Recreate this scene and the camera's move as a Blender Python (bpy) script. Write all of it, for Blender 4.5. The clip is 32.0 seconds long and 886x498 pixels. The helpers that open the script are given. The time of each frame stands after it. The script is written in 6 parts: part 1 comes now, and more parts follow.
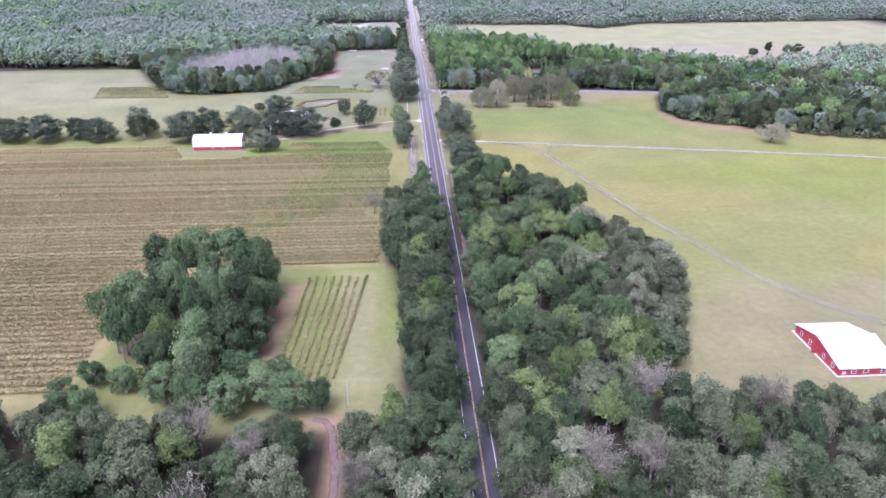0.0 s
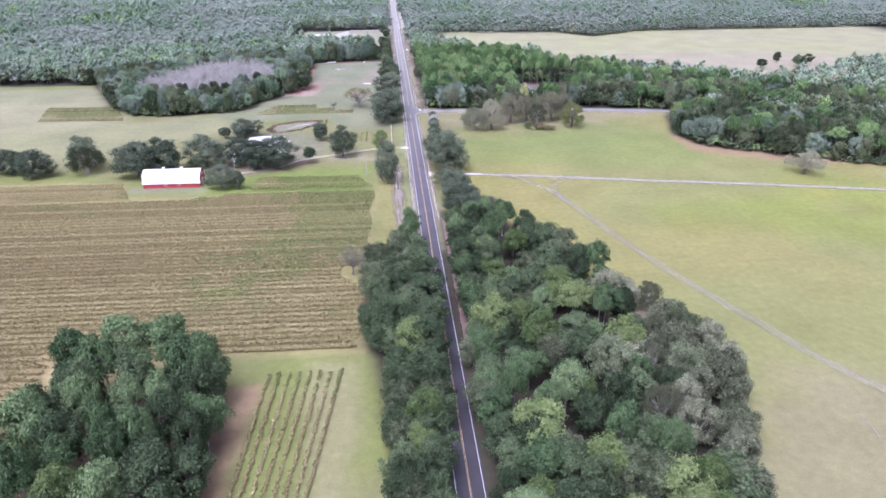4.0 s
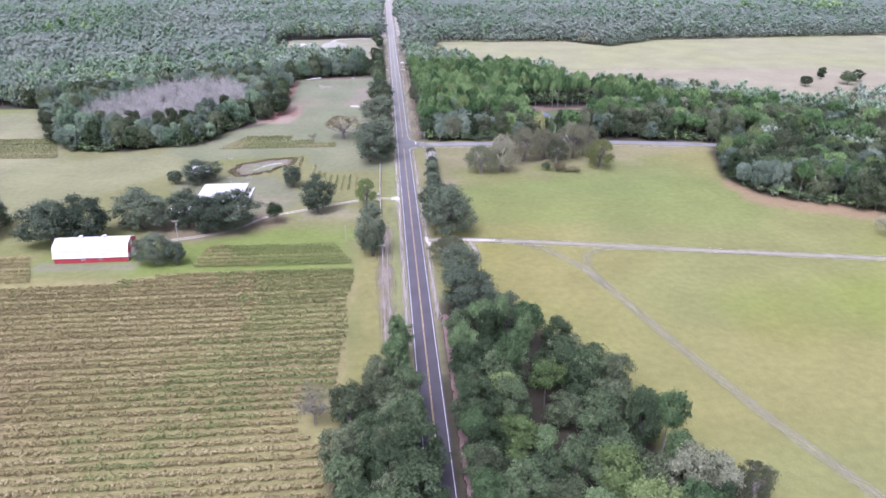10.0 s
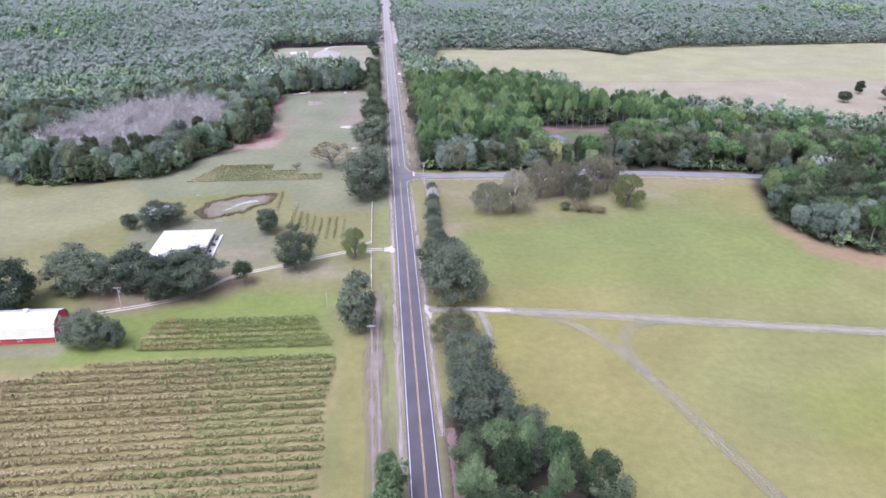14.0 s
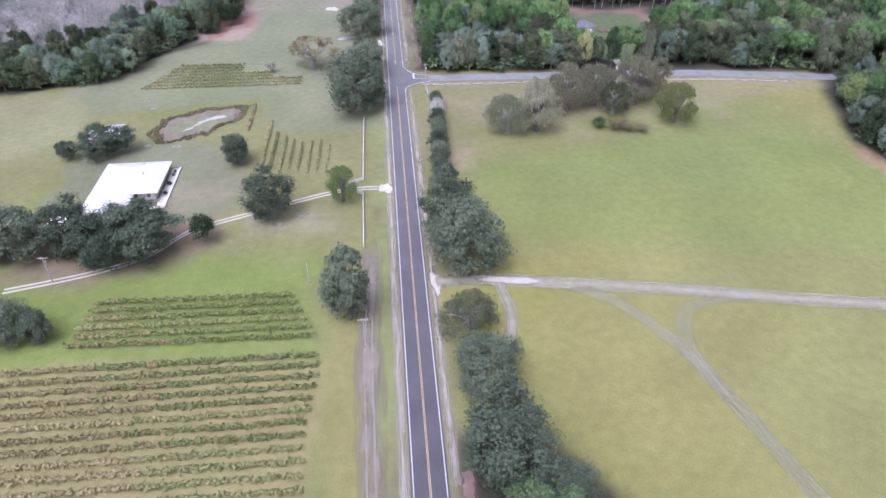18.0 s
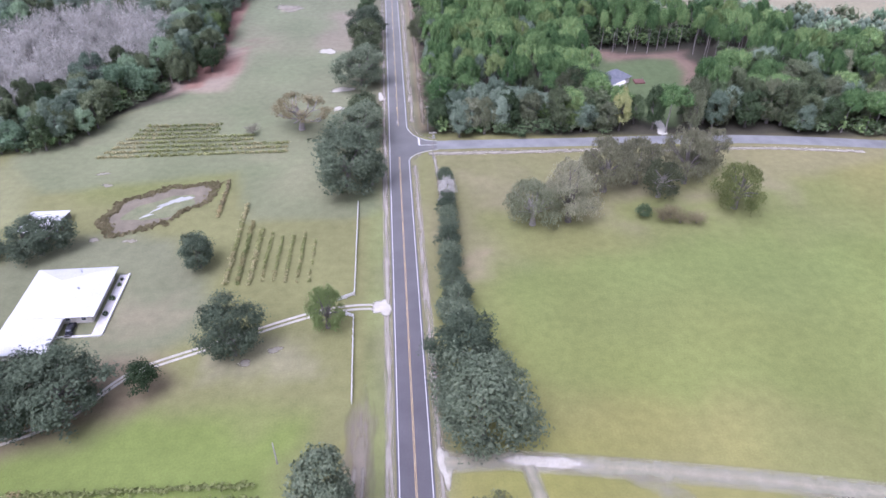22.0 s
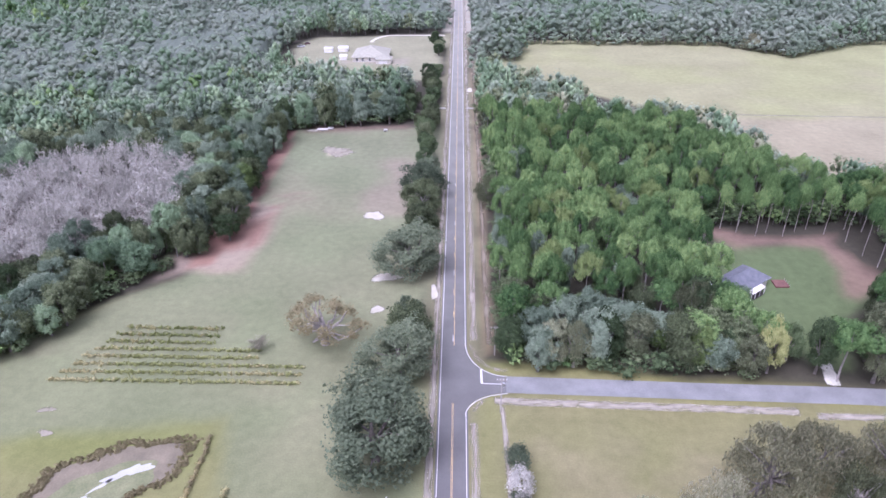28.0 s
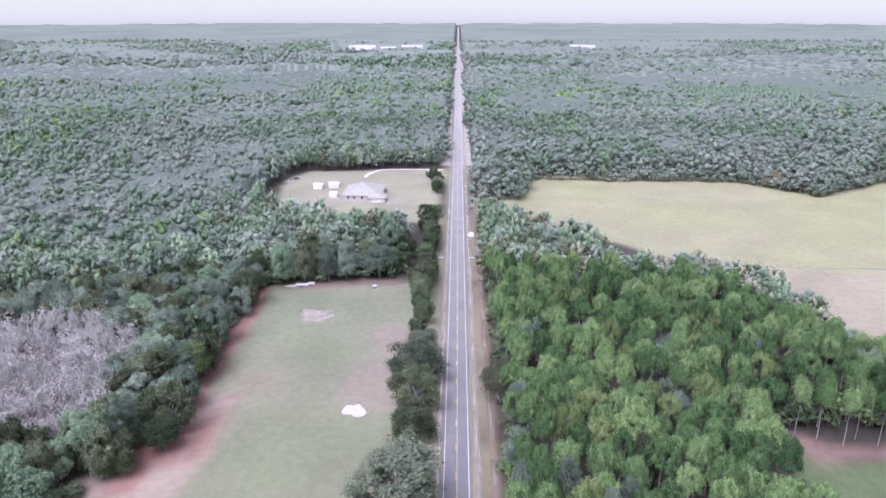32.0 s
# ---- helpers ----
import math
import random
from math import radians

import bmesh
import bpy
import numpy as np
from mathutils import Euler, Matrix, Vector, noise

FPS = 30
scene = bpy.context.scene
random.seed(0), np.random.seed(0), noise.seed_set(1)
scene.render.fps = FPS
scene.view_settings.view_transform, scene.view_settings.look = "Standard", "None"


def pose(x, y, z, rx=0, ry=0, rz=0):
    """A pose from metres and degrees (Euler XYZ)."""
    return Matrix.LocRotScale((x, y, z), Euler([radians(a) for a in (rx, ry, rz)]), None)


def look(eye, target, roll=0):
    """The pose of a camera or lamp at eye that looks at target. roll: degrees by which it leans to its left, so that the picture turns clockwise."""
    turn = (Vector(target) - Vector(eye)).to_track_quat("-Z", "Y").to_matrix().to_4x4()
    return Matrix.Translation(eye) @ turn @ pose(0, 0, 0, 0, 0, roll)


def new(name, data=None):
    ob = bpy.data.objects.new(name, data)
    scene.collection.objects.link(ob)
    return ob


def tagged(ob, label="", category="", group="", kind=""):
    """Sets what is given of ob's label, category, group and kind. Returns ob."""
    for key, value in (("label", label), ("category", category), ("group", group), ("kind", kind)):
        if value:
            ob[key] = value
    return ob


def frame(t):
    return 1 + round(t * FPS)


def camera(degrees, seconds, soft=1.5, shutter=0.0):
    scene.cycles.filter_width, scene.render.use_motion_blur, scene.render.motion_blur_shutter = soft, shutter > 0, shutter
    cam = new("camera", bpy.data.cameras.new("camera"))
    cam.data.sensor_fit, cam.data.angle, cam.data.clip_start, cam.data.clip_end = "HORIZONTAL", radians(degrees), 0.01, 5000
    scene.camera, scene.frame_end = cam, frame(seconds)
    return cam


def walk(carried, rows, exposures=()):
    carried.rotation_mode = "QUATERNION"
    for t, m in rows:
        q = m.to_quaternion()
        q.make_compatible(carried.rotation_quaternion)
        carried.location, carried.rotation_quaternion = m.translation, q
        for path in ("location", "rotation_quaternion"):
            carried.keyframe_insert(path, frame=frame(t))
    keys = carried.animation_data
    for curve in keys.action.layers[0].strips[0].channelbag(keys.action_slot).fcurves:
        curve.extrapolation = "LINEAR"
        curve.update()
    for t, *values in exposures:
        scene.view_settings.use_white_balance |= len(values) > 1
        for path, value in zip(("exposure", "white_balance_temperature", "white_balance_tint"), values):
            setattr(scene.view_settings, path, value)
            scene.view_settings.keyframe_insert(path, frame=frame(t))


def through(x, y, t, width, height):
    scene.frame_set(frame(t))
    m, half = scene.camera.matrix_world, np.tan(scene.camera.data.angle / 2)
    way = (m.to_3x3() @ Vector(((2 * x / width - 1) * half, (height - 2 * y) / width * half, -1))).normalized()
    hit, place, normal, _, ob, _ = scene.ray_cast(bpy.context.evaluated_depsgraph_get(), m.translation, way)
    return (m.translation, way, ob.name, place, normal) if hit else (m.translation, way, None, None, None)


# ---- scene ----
cam = camera(66.3, 32.0, soft=1.6)
METRES, EYE, TILT, LEAN, TURN = 462.0, 120.0, -25.5, 0.0, -3.45
ROWS = [
    (0.0, 0.0, 0.0, 0.0, 0.0, 0.0, 0.0),
    (0.5, -0.0013, 0.0142, 0.007, -0.01, 0.01, -0.06),
    (1.0, -0.0022, 0.0283, 0.0138, -0.07, 0.02, -0.01),
    (1.5, -0.0037, 0.0427, 0.0208, -1.21, 0.06, 0.51),
    (2.0, -0.0045, 0.0569, 0.0276, -1.22, 0.09, 0.52),
    (2.5, -0.0049, 0.0707, 0.0346, -1.2, 0.1, 0.55),
    (3.0, -0.0052, 0.0848, 0.0414, -1.21, 0.1, 0.54),
    (3.5, -0.0054, 0.0992, 0.0481, -1.21, 0.1, 0.54),
    (5.5, -0.005, 0.1561, 0.0751, -1.23, 0.05, 0.57),
    (6.0, -0.0048, 0.1705, 0.0818, -1.23, 0.03, 0.58),
    (6.5, -0.0046, 0.1846, 0.0886, -1.23, 0.01, 0.57),
    (7.0, -0.0042, 0.1989, 0.0953, -1.22, -0.0, 0.58),
    (7.5, -0.0039, 0.2134, 0.1019, -1.23, -0.01, 0.58),
    (8.0, -0.0036, 0.2276, 0.1087, -1.24, -0.02, 0.55),
    (8.5, -0.0034, 0.2417, 0.1154, -1.27, -0.04, 0.54),
    (9.0, -0.0032, 0.2558, 0.1222, -1.3, -0.05, 0.52),
    (9.5, -0.0028, 0.2703, 0.129, -1.3, -0.04, 0.5),
    (10.0, -0.0026, 0.2846, 0.1359, -1.32, -0.04, 0.5),
    (10.5, -0.002, 0.2987, 0.1428, -1.31, -0.05, 0.52),
    (11.0, -0.002, 0.313, 0.1496, -1.33, -0.05, 0.51),
    (11.5, -0.0018, 0.3274, 0.1563, -1.34, -0.05, 0.51),
    (12.0, -0.0017, 0.3416, 0.163, -1.34, -0.05, 0.5),
    (12.5, -0.0018, 0.3559, 0.1696, -1.35, -0.06, 0.47),
    (13.0, -0.0019, 0.37, 0.1765, -1.35, -0.09, 0.48),
    (13.5, -0.0021, 0.3842, 0.1831, -1.35, -0.08, 0.5),
    (14.0, -0.0028, 0.3986, 0.1898, -1.38, -0.07, 0.48),
    (14.5, -0.0031, 0.4127, 0.196, -1.38, -1.33, 0.51),
    (15.0, -0.0035, 0.4269, 0.203, -1.38, -3.52, 0.57),
    (15.5, -0.0037, 0.4411, 0.2095, -1.36, -5.61, 0.62),
    (17.5, -0.005, 0.4975, 0.2375, -1.36, -11.74, 0.79),
    (18.0, -0.0052, 0.5116, 0.2445, -1.37, -11.69, 0.8),
    (18.5, -0.0056, 0.5257, 0.2512, -1.39, -11.67, 0.8),
    (19.0, -0.0056, 0.5399, 0.258, -1.4, -11.66, 0.83),
    (19.5, -0.0055, 0.5541, 0.2647, -1.4, -11.61, 0.84),
    (20.0, -0.0055, 0.5681, 0.2714, -1.41, -11.53, 0.82),
    (20.5, -0.0052, 0.5821, 0.2779, -1.4, -11.43, 0.83),
    (21.0, -0.0052, 0.5961, 0.2847, -1.43, -11.38, 0.87),
    (21.5, -0.0049, 0.6101, 0.2911, -0.76, -11.31, 0.53),
    (22.0, -0.0048, 0.6243, 0.2976, -0.77, -11.28, 0.52),
    (22.5, -0.0044, 0.6379, 0.3046, 4.12, -11.39, -1.9),
    (23.0, -0.0043, 0.6519, 0.3116, 4.15, -11.22, -1.88),
    (23.5, -0.0044, 0.666, 0.3175, 4.2, -10.36, -1.86),
    (24.0, -0.0047, 0.6789, 0.3235, 4.22, -10.3, -1.84),
    (24.5, -0.0054, 0.6931, 0.3299, 4.23, -10.22, -1.82),
    (25.0, -0.0058, 0.7071, 0.3366, 4.28, -9.89, -1.77),
    (25.5, -0.007, 0.721, 0.3433, 4.27, -8.67, -1.81),
    (26.0, -0.0077, 0.7352, 0.3506, 4.35, -6.4, -1.75),
    (26.5, -0.0089, 0.7493, 0.3562, 4.38, -4.49, -1.81),
    (28.5, -0.014, 0.8049, 0.3828, 4.38, -3.94, -1.83),
    (29.0, -0.0152, 0.8187, 0.3894, 4.37, -4.01, -1.83),
    (29.5, -0.0164, 0.8325, 0.3958, 4.37, -4.07, -1.84),
    (30.0, -0.0177, 0.8464, 0.4024, 4.37, -4.12, -1.83),
    (30.5, -0.019, 0.8602, 0.4088, 4.34, -4.17, -1.86),
    (31.0, -0.0201, 0.8744, 0.4162, 4.35, -2.53, -1.86),
    (31.5, -0.0214, 0.8882, 0.423, 4.31, 1.53, -1.91),
    (32.0, -0.0229, 0.9021, 0.4288, 4.24, 5.6, -1.96),
]
walk(cam, [(t, pose(-17.5, 0, EYE, TILT, LEAN, TURN) @ pose(METRES * x, METRES * y, METRES * z, 90 + pitch, roll, yaw)) for t, x, y, z, yaw, pitch, roll in ROWS],
     exposures=[(0.0, 0.92, 5230, 42), (9.0, 0.80, 5330, 39), (14.0, 0.72, 5320, 40), (19.0, 0.63, 5300, 36), (32.0, 0.80, 5350, 41)])

# ---- world and sun: a bright overcast day ----
SUN_ELEVATION, SUN_TURN = 62.0, 215.0
world = bpy.data.worlds.new("overcast_sky")
scene.world = world
world.use_nodes = True
wn, wl = world.node_tree.nodes, world.node_tree.links
sky = wn.new("ShaderNodeTexSky")
sky.sky_type, sky.sun_disc = "NISHITA", False
sky.sun_elevation, sky.sun_rotation = radians(SUN_ELEVATION), radians(SUN_TURN)
sky.air_density, sky.dust_density, sky.ozone_density = 1.0, 7.0, 1.0
grey = wn.new("ShaderNodeHueSaturation")
grey.inputs["Saturation"].default_value = 0.25
wl.new(sky.outputs[0], grey.inputs["Color"])
wl.new(grey.outputs[0], wn["Background"].inputs["Color"])
wn["Background"].inputs["Strength"].default_value = 0.14
sun = new("sun", bpy.data.lights.new("sun", "SUN"))
sun.data.energy, sun.data.angle, sun.data.color = 0.9, radians(40), (1.0, 0.97, 0.92)
a, e = radians(SUN_TURN), radians(SUN_ELEVATION)
sun.matrix_world = look((0, 0, 400), (-400 * math.sin(a) * math.cos(e), -400 * math.cos(a) * math.cos(e), 400 - 400 * math.sin(e)))

# ---- materials ----


def material(name):
    m = bpy.data.materials.new(name)
    m.use_nodes = True
    return m, m.node_tree.nodes, m.node_tree.links, m.node_tree.nodes["Principled BSDF"]


def node(nodes, kind, **values):
    n = nodes.new(kind)
    for key, value in values.items():
        n.inputs[key].default_value = value
    return n


def math_node(nodes, links, op, a, b, clamp=False):
    n = nodes.new("ShaderNodeMath")
    n.operation, n.use_clamp = op, clamp
    for i, v in enumerate((a, b)):
        if isinstance(v, (int, float)):
            n.inputs[i].default_value = v
        else:
            links.new(v, n.inputs[i])
    return n.outputs[0]


def noise_fac(nodes, links, scale, detail=3.0, source="Object", rough=0.55):
    co = nodes.new("ShaderNodeTexCoord")
    n = node(nodes, "ShaderNodeTexNoise", Scale=scale, Detail=detail, Roughness=rough)
    links.new(co.outputs[source], n.inputs["Vector"])
    return n.outputs["Fac"]


def ramp(nodes, links, fac, stops):
    r = nodes.new("ShaderNodeValToRGB")
    while len(r.color_ramp.elements) < len(stops):
        r.color_ramp.elements.new(0.5)
    for el, (pos, col) in zip(r.color_ramp.elements, stops):
        el.position, el.color = pos, (*col, 1)
    links.new(fac, r.inputs[0])
    return r.outputs[0]


def times(nodes, links, colour, fac, low, high):
    """colour multiplied by a grey that runs from low to high with fac."""
    g = ramp(nodes, links, fac, [(0.25, (low,) * 3), (0.75, (high,) * 3)])
    m = nodes.new("ShaderNodeMix")
    m.data_type, m.blend_type = "RGBA", "MULTIPLY"
    m.inputs["Factor"].default_value = 1.0
    links.new(colour, m.inputs["A"])
    links.new(g, m.inputs["B"])
    return m.outputs["Result"]


def bump(nodes, links, shader, fac, strength, distance):
    b = node(nodes, "ShaderNodeBump", Strength=strength, Distance=distance)
    links.new(fac, b.inputs["Height"])
    links.new(b.outputs[0], shader.inputs["Normal"])


def surface(name, c1, c2, scale=0.6, rough=0.8, metal=0.0, fine=8.0, lift=0.0):
    """A two-tone worn surface: broad stains between c1 and c2, fine grain, slight relief."""
    m, n, l, p = material(name)
    col = ramp(n, l, noise_fac(n, l, scale, 4), [(0.3, c1), (0.7, c2)])
    grain = noise_fac(n, l, fine, 3)
    col = times(n, l, col, grain, 0.86, 1.12)
    l.new(col, p.inputs["Base Color"])
    p.inputs["Roughness"].default_value, p.inputs["Metallic"].default_value = rough, metal
    if lift:
        bump(n, l, p, grain, 0.5, lift)
    return m


def foliage(name, dark, mid, light, rough=0.65, through=0.16):
    """Leaves: each leaf its own tone, each tree its own, with broad drifts between them."""
    m, n, l, p = material(name)
    geo, info, tint = n.new("ShaderNodeNewGeometry"), n.new("ShaderNodeObjectInfo"), n.new("ShaderNodeAttribute")
    tint.attribute_name = "tint"
    drift = noise_fac(n, l, 0.35, 2)
    f = math_node(n, l, "MULTIPLY", geo.outputs["Random Per Island"], 0.26)
    f = math_node(n, l, "ADD", f, math_node(n, l, "MULTIPLY", drift, 0.35))
    whole = n.new("ShaderNodeAttribute")
    whole.attribute_name = "joined"
    own = math_node(n, l, "MULTIPLY", info.outputs["Random"], math_node(n, l, "SUBTRACT", 1.0, whole.outputs["Fac"]))
    own = math_node(n, l, "ADD", own, math_node(n, l, "MULTIPLY", whole.outputs["Fac"], 0.5))
    f = math_node(n, l, "ADD", f, math_node(n, l, "MULTIPLY", own, 0.42))
    f = math_node(n, l, "ADD", f, math_node(n, l, "MULTIPLY", tint.outputs["Fac"], 0.5))
    speck = noise_fac(n, l, 2.4, 3, "Object", 0.7)
    f = math_node(n, l, "ADD", f, math_node(n, l, "MULTIPLY", speck, 0.32))
    f = math_node(n, l, "SUBTRACT", f, 0.22, True)
    col = ramp(n, l, f, [(0.15, dark), (0.5, mid), (0.9, light)])
    l.new(col, p.inputs["Base Color"])
    p.inputs["Roughness"].default_value = rough
    p.inputs["Specular IOR Level"].default_value = 0.06
    bump(n, l, p, speck, 0.4, 0.25)
    thin, mix = n.new("ShaderNodeBsdfTranslucent"), n.new("ShaderNodeMixShader")
    l.new(col, thin.inputs["Color"])
    mix.inputs[0].default_value = through
    l.new(p.outputs[0], mix.inputs[1])
    l.new(thin.outputs[0], mix.inputs[2])
    l.new(mix.outputs[0], n["Material Output"].inputs["Surface"])
    return m


LEAF = {
    "oak": foliage("oak_leaves", (0.026, 0.044, 0.019), (0.076, 0.112, 0.052), (0.200, 0.265, 0.125)),
    "moss": foliage("mossy_oak_leaves", (0.040, 0.053, 0.026), (0.115, 0.144, 0.072), (0.272, 0.318, 0.178)),
    "palemoss": foliage("pale_mossy_leaves", (0.064, 0.077, 0.040), (0.182, 0.206, 0.116), (0.398, 0.415, 0.268)),
    "brown": foliage("brown_moss", (0.126, 0.130, 0.076), (0.288, 0.290, 0.178), (0.495, 0.490, 0.340)),
    "pine": foliage("pine_needles", (0.037, 0.084, 0.030), (0.134, 0.225, 0.080), (0.350, 0.475, 0.180)),
    "bright": foliage("bright_leaves", (0.060, 0.099, 0.032), (0.151, 0.211, 0.072), (0.290, 0.363, 0.141)),
    "yellow": foliage("yellowing_leaves", (0.160, 0.185, 0.070), (0.320, 0.345, 0.130), (0.490, 0.505, 0.230)),
    "bare": foliage("bare_grey_twigs", (0.128, 0.126, 0.106), (0.390, 0.384, 0.328), (0.655, 0.645, 0.565)),
    "vine": foliage("vine_leaves", (0.220, 0.188, 0.086), (0.335, 0.290, 0.138), (0.445, 0.395, 0.210)),
    "greenvine": foliage("green_vine_leaves", (0.140, 0.169, 0.060), (0.237, 0.260, 0.097), (0.349, 0.352, 0.153)),
    "weed": foliage("dry_weeds", (0.105, 0.095, 0.050), (0.205, 0.182, 0.095), (0.320, 0.285, 0.160)),
    # leaves of the far woods, paled and greyed to paint in distance haze
    "far": foliage("hazed_far_leaves", (0.205, 0.268, 0.190), (0.252, 0.318, 0.228), (0.305, 0.372, 0.272), through=0.45),
    "farmoss": foliage("hazed_far_pale_leaves", (0.238, 0.285, 0.212), (0.288, 0.338, 0.256), (0.342, 0.392, 0.304), through=0.45),
    "farpine": foliage("hazed_far_needles", (0.172, 0.256, 0.156), (0.214, 0.306, 0.188), (0.266, 0.362, 0.228), through=0.45),
    "palevine": foliage("pale_vine_leaves", (0.220, 0.205, 0.090), (0.340, 0.322, 0.152), (0.450, 0.420, 0.225)),
    "twig": foliage("tan_grey_twigs", (0.118, 0.116, 0.080), (0.248, 0.238, 0.168), (0.395, 0.380, 0.290)),
    # furthest wood roof, its leaf colour paled for haze
    "canopy": foliage("hazed_canopy_leaves", (0.222, 0.276, 0.208), (0.270, 0.328, 0.250), (0.325, 0.385, 0.298), through=0.45),
    # oak and pine leaves again, lightened in colour for haze over the northern woods
    "mid": foliage("lightly_hazed_oak_leaves", (0.112, 0.158, 0.106), (0.212, 0.277, 0.191), (0.372, 0.444, 0.317), through=0.3),
    "midpine": foliage("lightly_hazed_needles", (0.109, 0.175, 0.101), (0.221, 0.320, 0.184), (0.384, 0.496, 0.298), through=0.3),
    # same leaves made darker: shade between crowns, put into the colour
    "under": foliage("painted_gap_shade_leaves", (0.128, 0.166, 0.126), (0.162, 0.202, 0.155), (0.200, 0.242, 0.189), through=0.3),
    # oak leaves for the middle distance, a little haze mixed into their green
    "hazeoak": foliage("hazed_oak_leaves", (0.044, 0.064, 0.038), (0.108, 0.138, 0.084), (0.248, 0.292, 0.178)),
    "deeppine": foliage("deep_green_needles", (0.038, 0.072, 0.030), (0.122, 0.190, 0.078), (0.305, 0.395, 0.180)),
}
BARK = surface("bark", (0.10, 0.085, 0.07), (0.22, 0.20, 0.18), 1.5, 0.9, fine=12)
PALE_BARK = surface("pale_bark", (0.22, 0.20, 0.18), (0.36, 0.33, 0.30), 1.5, 0.9, fine=12)
ROOF_WHITE = surface("white_metal_roof", (0.55, 0.56, 0.535), (0.63, 0.635, 0.61), 0.3, 0.45, fine=3)
WALL_RED = surface("red_painted_boards", (0.42, 0.045, 0.06), (0.52, 0.07, 0.085), 0.7, 0.65, fine=9)
TRIM = surface("white_paint", (0.74, 0.73, 0.70), (0.82, 0.81, 0.79), 0.8, 0.5)
WALL_CREAM = surface("cream_siding", (0.58, 0.55, 0.48), (0.68, 0.65, 0.58), 0.7, 0.7)
ROOF_GREY = surface("grey_shingles", (0.125, 0.135, 0.15), (0.185, 0.195, 0.215), 0.6, 0.85, fine=5, lift=0.02)
ROOF_TAN = surface("tan_shingles", (0.29, 0.29, 0.225), (0.37, 0.365, 0.29), 0.6, 0.85, fine=5, lift=0.02)
GLASS = surface("window_glass", (0.03, 0.04, 0.05), (0.05, 0.06, 0.07), 0.5, 0.08)
DARK = surface("dark_recess", (0.05, 0.045, 0.04), (0.08, 0.07, 0.065), 0.5, 0.9)


def asphalt():
    """Asphalt painted darker in the south for tree shade, paler northward for distance haze."""
    m, n, l, p = material("road_asphalt")
    co, sp = n.new("ShaderNodeTexCoord"), n.new("ShaderNodeSeparateXYZ")
    l.new(co.outputs["Object"], sp.inputs[0])
    # 0 at the shade-dark southern end, 1 at the haze-pale northern end
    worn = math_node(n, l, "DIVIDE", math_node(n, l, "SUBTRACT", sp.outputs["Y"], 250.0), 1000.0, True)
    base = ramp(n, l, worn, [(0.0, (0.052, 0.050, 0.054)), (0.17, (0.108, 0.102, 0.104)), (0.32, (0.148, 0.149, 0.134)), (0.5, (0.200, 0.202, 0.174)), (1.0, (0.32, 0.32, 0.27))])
    base = times(n, l, base, noise_fac(n, l, 0.12, 4), 0.82, 1.16)
    grain = noise_fac(n, l, 3.0, 3)
    l.new(times(n, l, base, grain, 0.9, 1.1), p.inputs["Base Color"])
    p.inputs["Roughness"].default_value = 0.8
    bump(n, l, p, grain, 0.4, 0.01)
    return m


ASPHALT = asphalt()
OLD_ASPHALT = surface("worn_asphalt", (0.175, 0.18, 0.172), (0.25, 0.256, 0.245), 0.15, 0.85, fine=3.0, lift=0.01)
PAINT_WHITE = surface("road_paint_white", (0.55, 0.55, 0.53), (0.75, 0.75, 0.72), 1.2, 0.6)
PAINT_YELLOW = surface("road_paint_yellow", (0.52, 0.36, 0.14), (0.66, 0.50, 0.26), 0.25, 0.6)
CONCRETE = surface("pale_concrete", (0.48, 0.47, 0.44), (0.60, 0.58, 0.55), 0.9, 0.85)
WOOD_GREY = surface("weathered_wood", (0.25, 0.23, 0.21), (0.36, 0.34, 0.31), 2.0, 0.85)
METAL_GREY = surface("galvanised_metal", (0.45, 0.46, 0.47), (0.55, 0.56, 0.57), 1.0, 0.4, 0.8)
CAR_WHITE = surface("white_car_paint", (0.72, 0.72, 0.72), (0.78, 0.78, 0.78), 0.5, 0.25)
CAR_DARK = surface("dark_red_car_paint", (0.10, 0.03, 0.03), (0.14, 0.05, 0.05), 0.5, 0.3)
CAR_BLUE = surface("blue_car_paint", (0.16, 0.28, 0.42), (0.22, 0.36, 0.52), 0.5, 0.3)
CAR_BLACK = surface("black_car_paint", (0.02, 0.02, 0.022), (0.03, 0.03, 0.032), 0.5, 0.25)
RUBBER = surface("tyre_rubber", (0.02, 0.02, 0.02), (0.035, 0.035, 0.035), 3.0, 0.8)


def ground_material():
    m, n, l, p = material("fields_and_grass")
    at = n.new("ShaderNodeAttribute")
    at.attribute_name = "cover"
    col = times(n, l, at.outputs["Color"], noise_fac(n, l, 0.035, 5), 0.86, 1.13)
    col = times(n, l, col, noise_fac(n, l, 0.35, 4), 0.88, 1.12)
    fine = noise_fac(n, l, 2.2, 3)
    col = times(n, l, col, fine, 0.9, 1.1)
    l.new(col, p.inputs["Base Color"])
    p.inputs["Roughness"].default_value, p.inputs["Specular IOR Level"].default_value = 0.95, 0.15
    bump(n, l, p, fine, 0.6, 0.15)
    return m


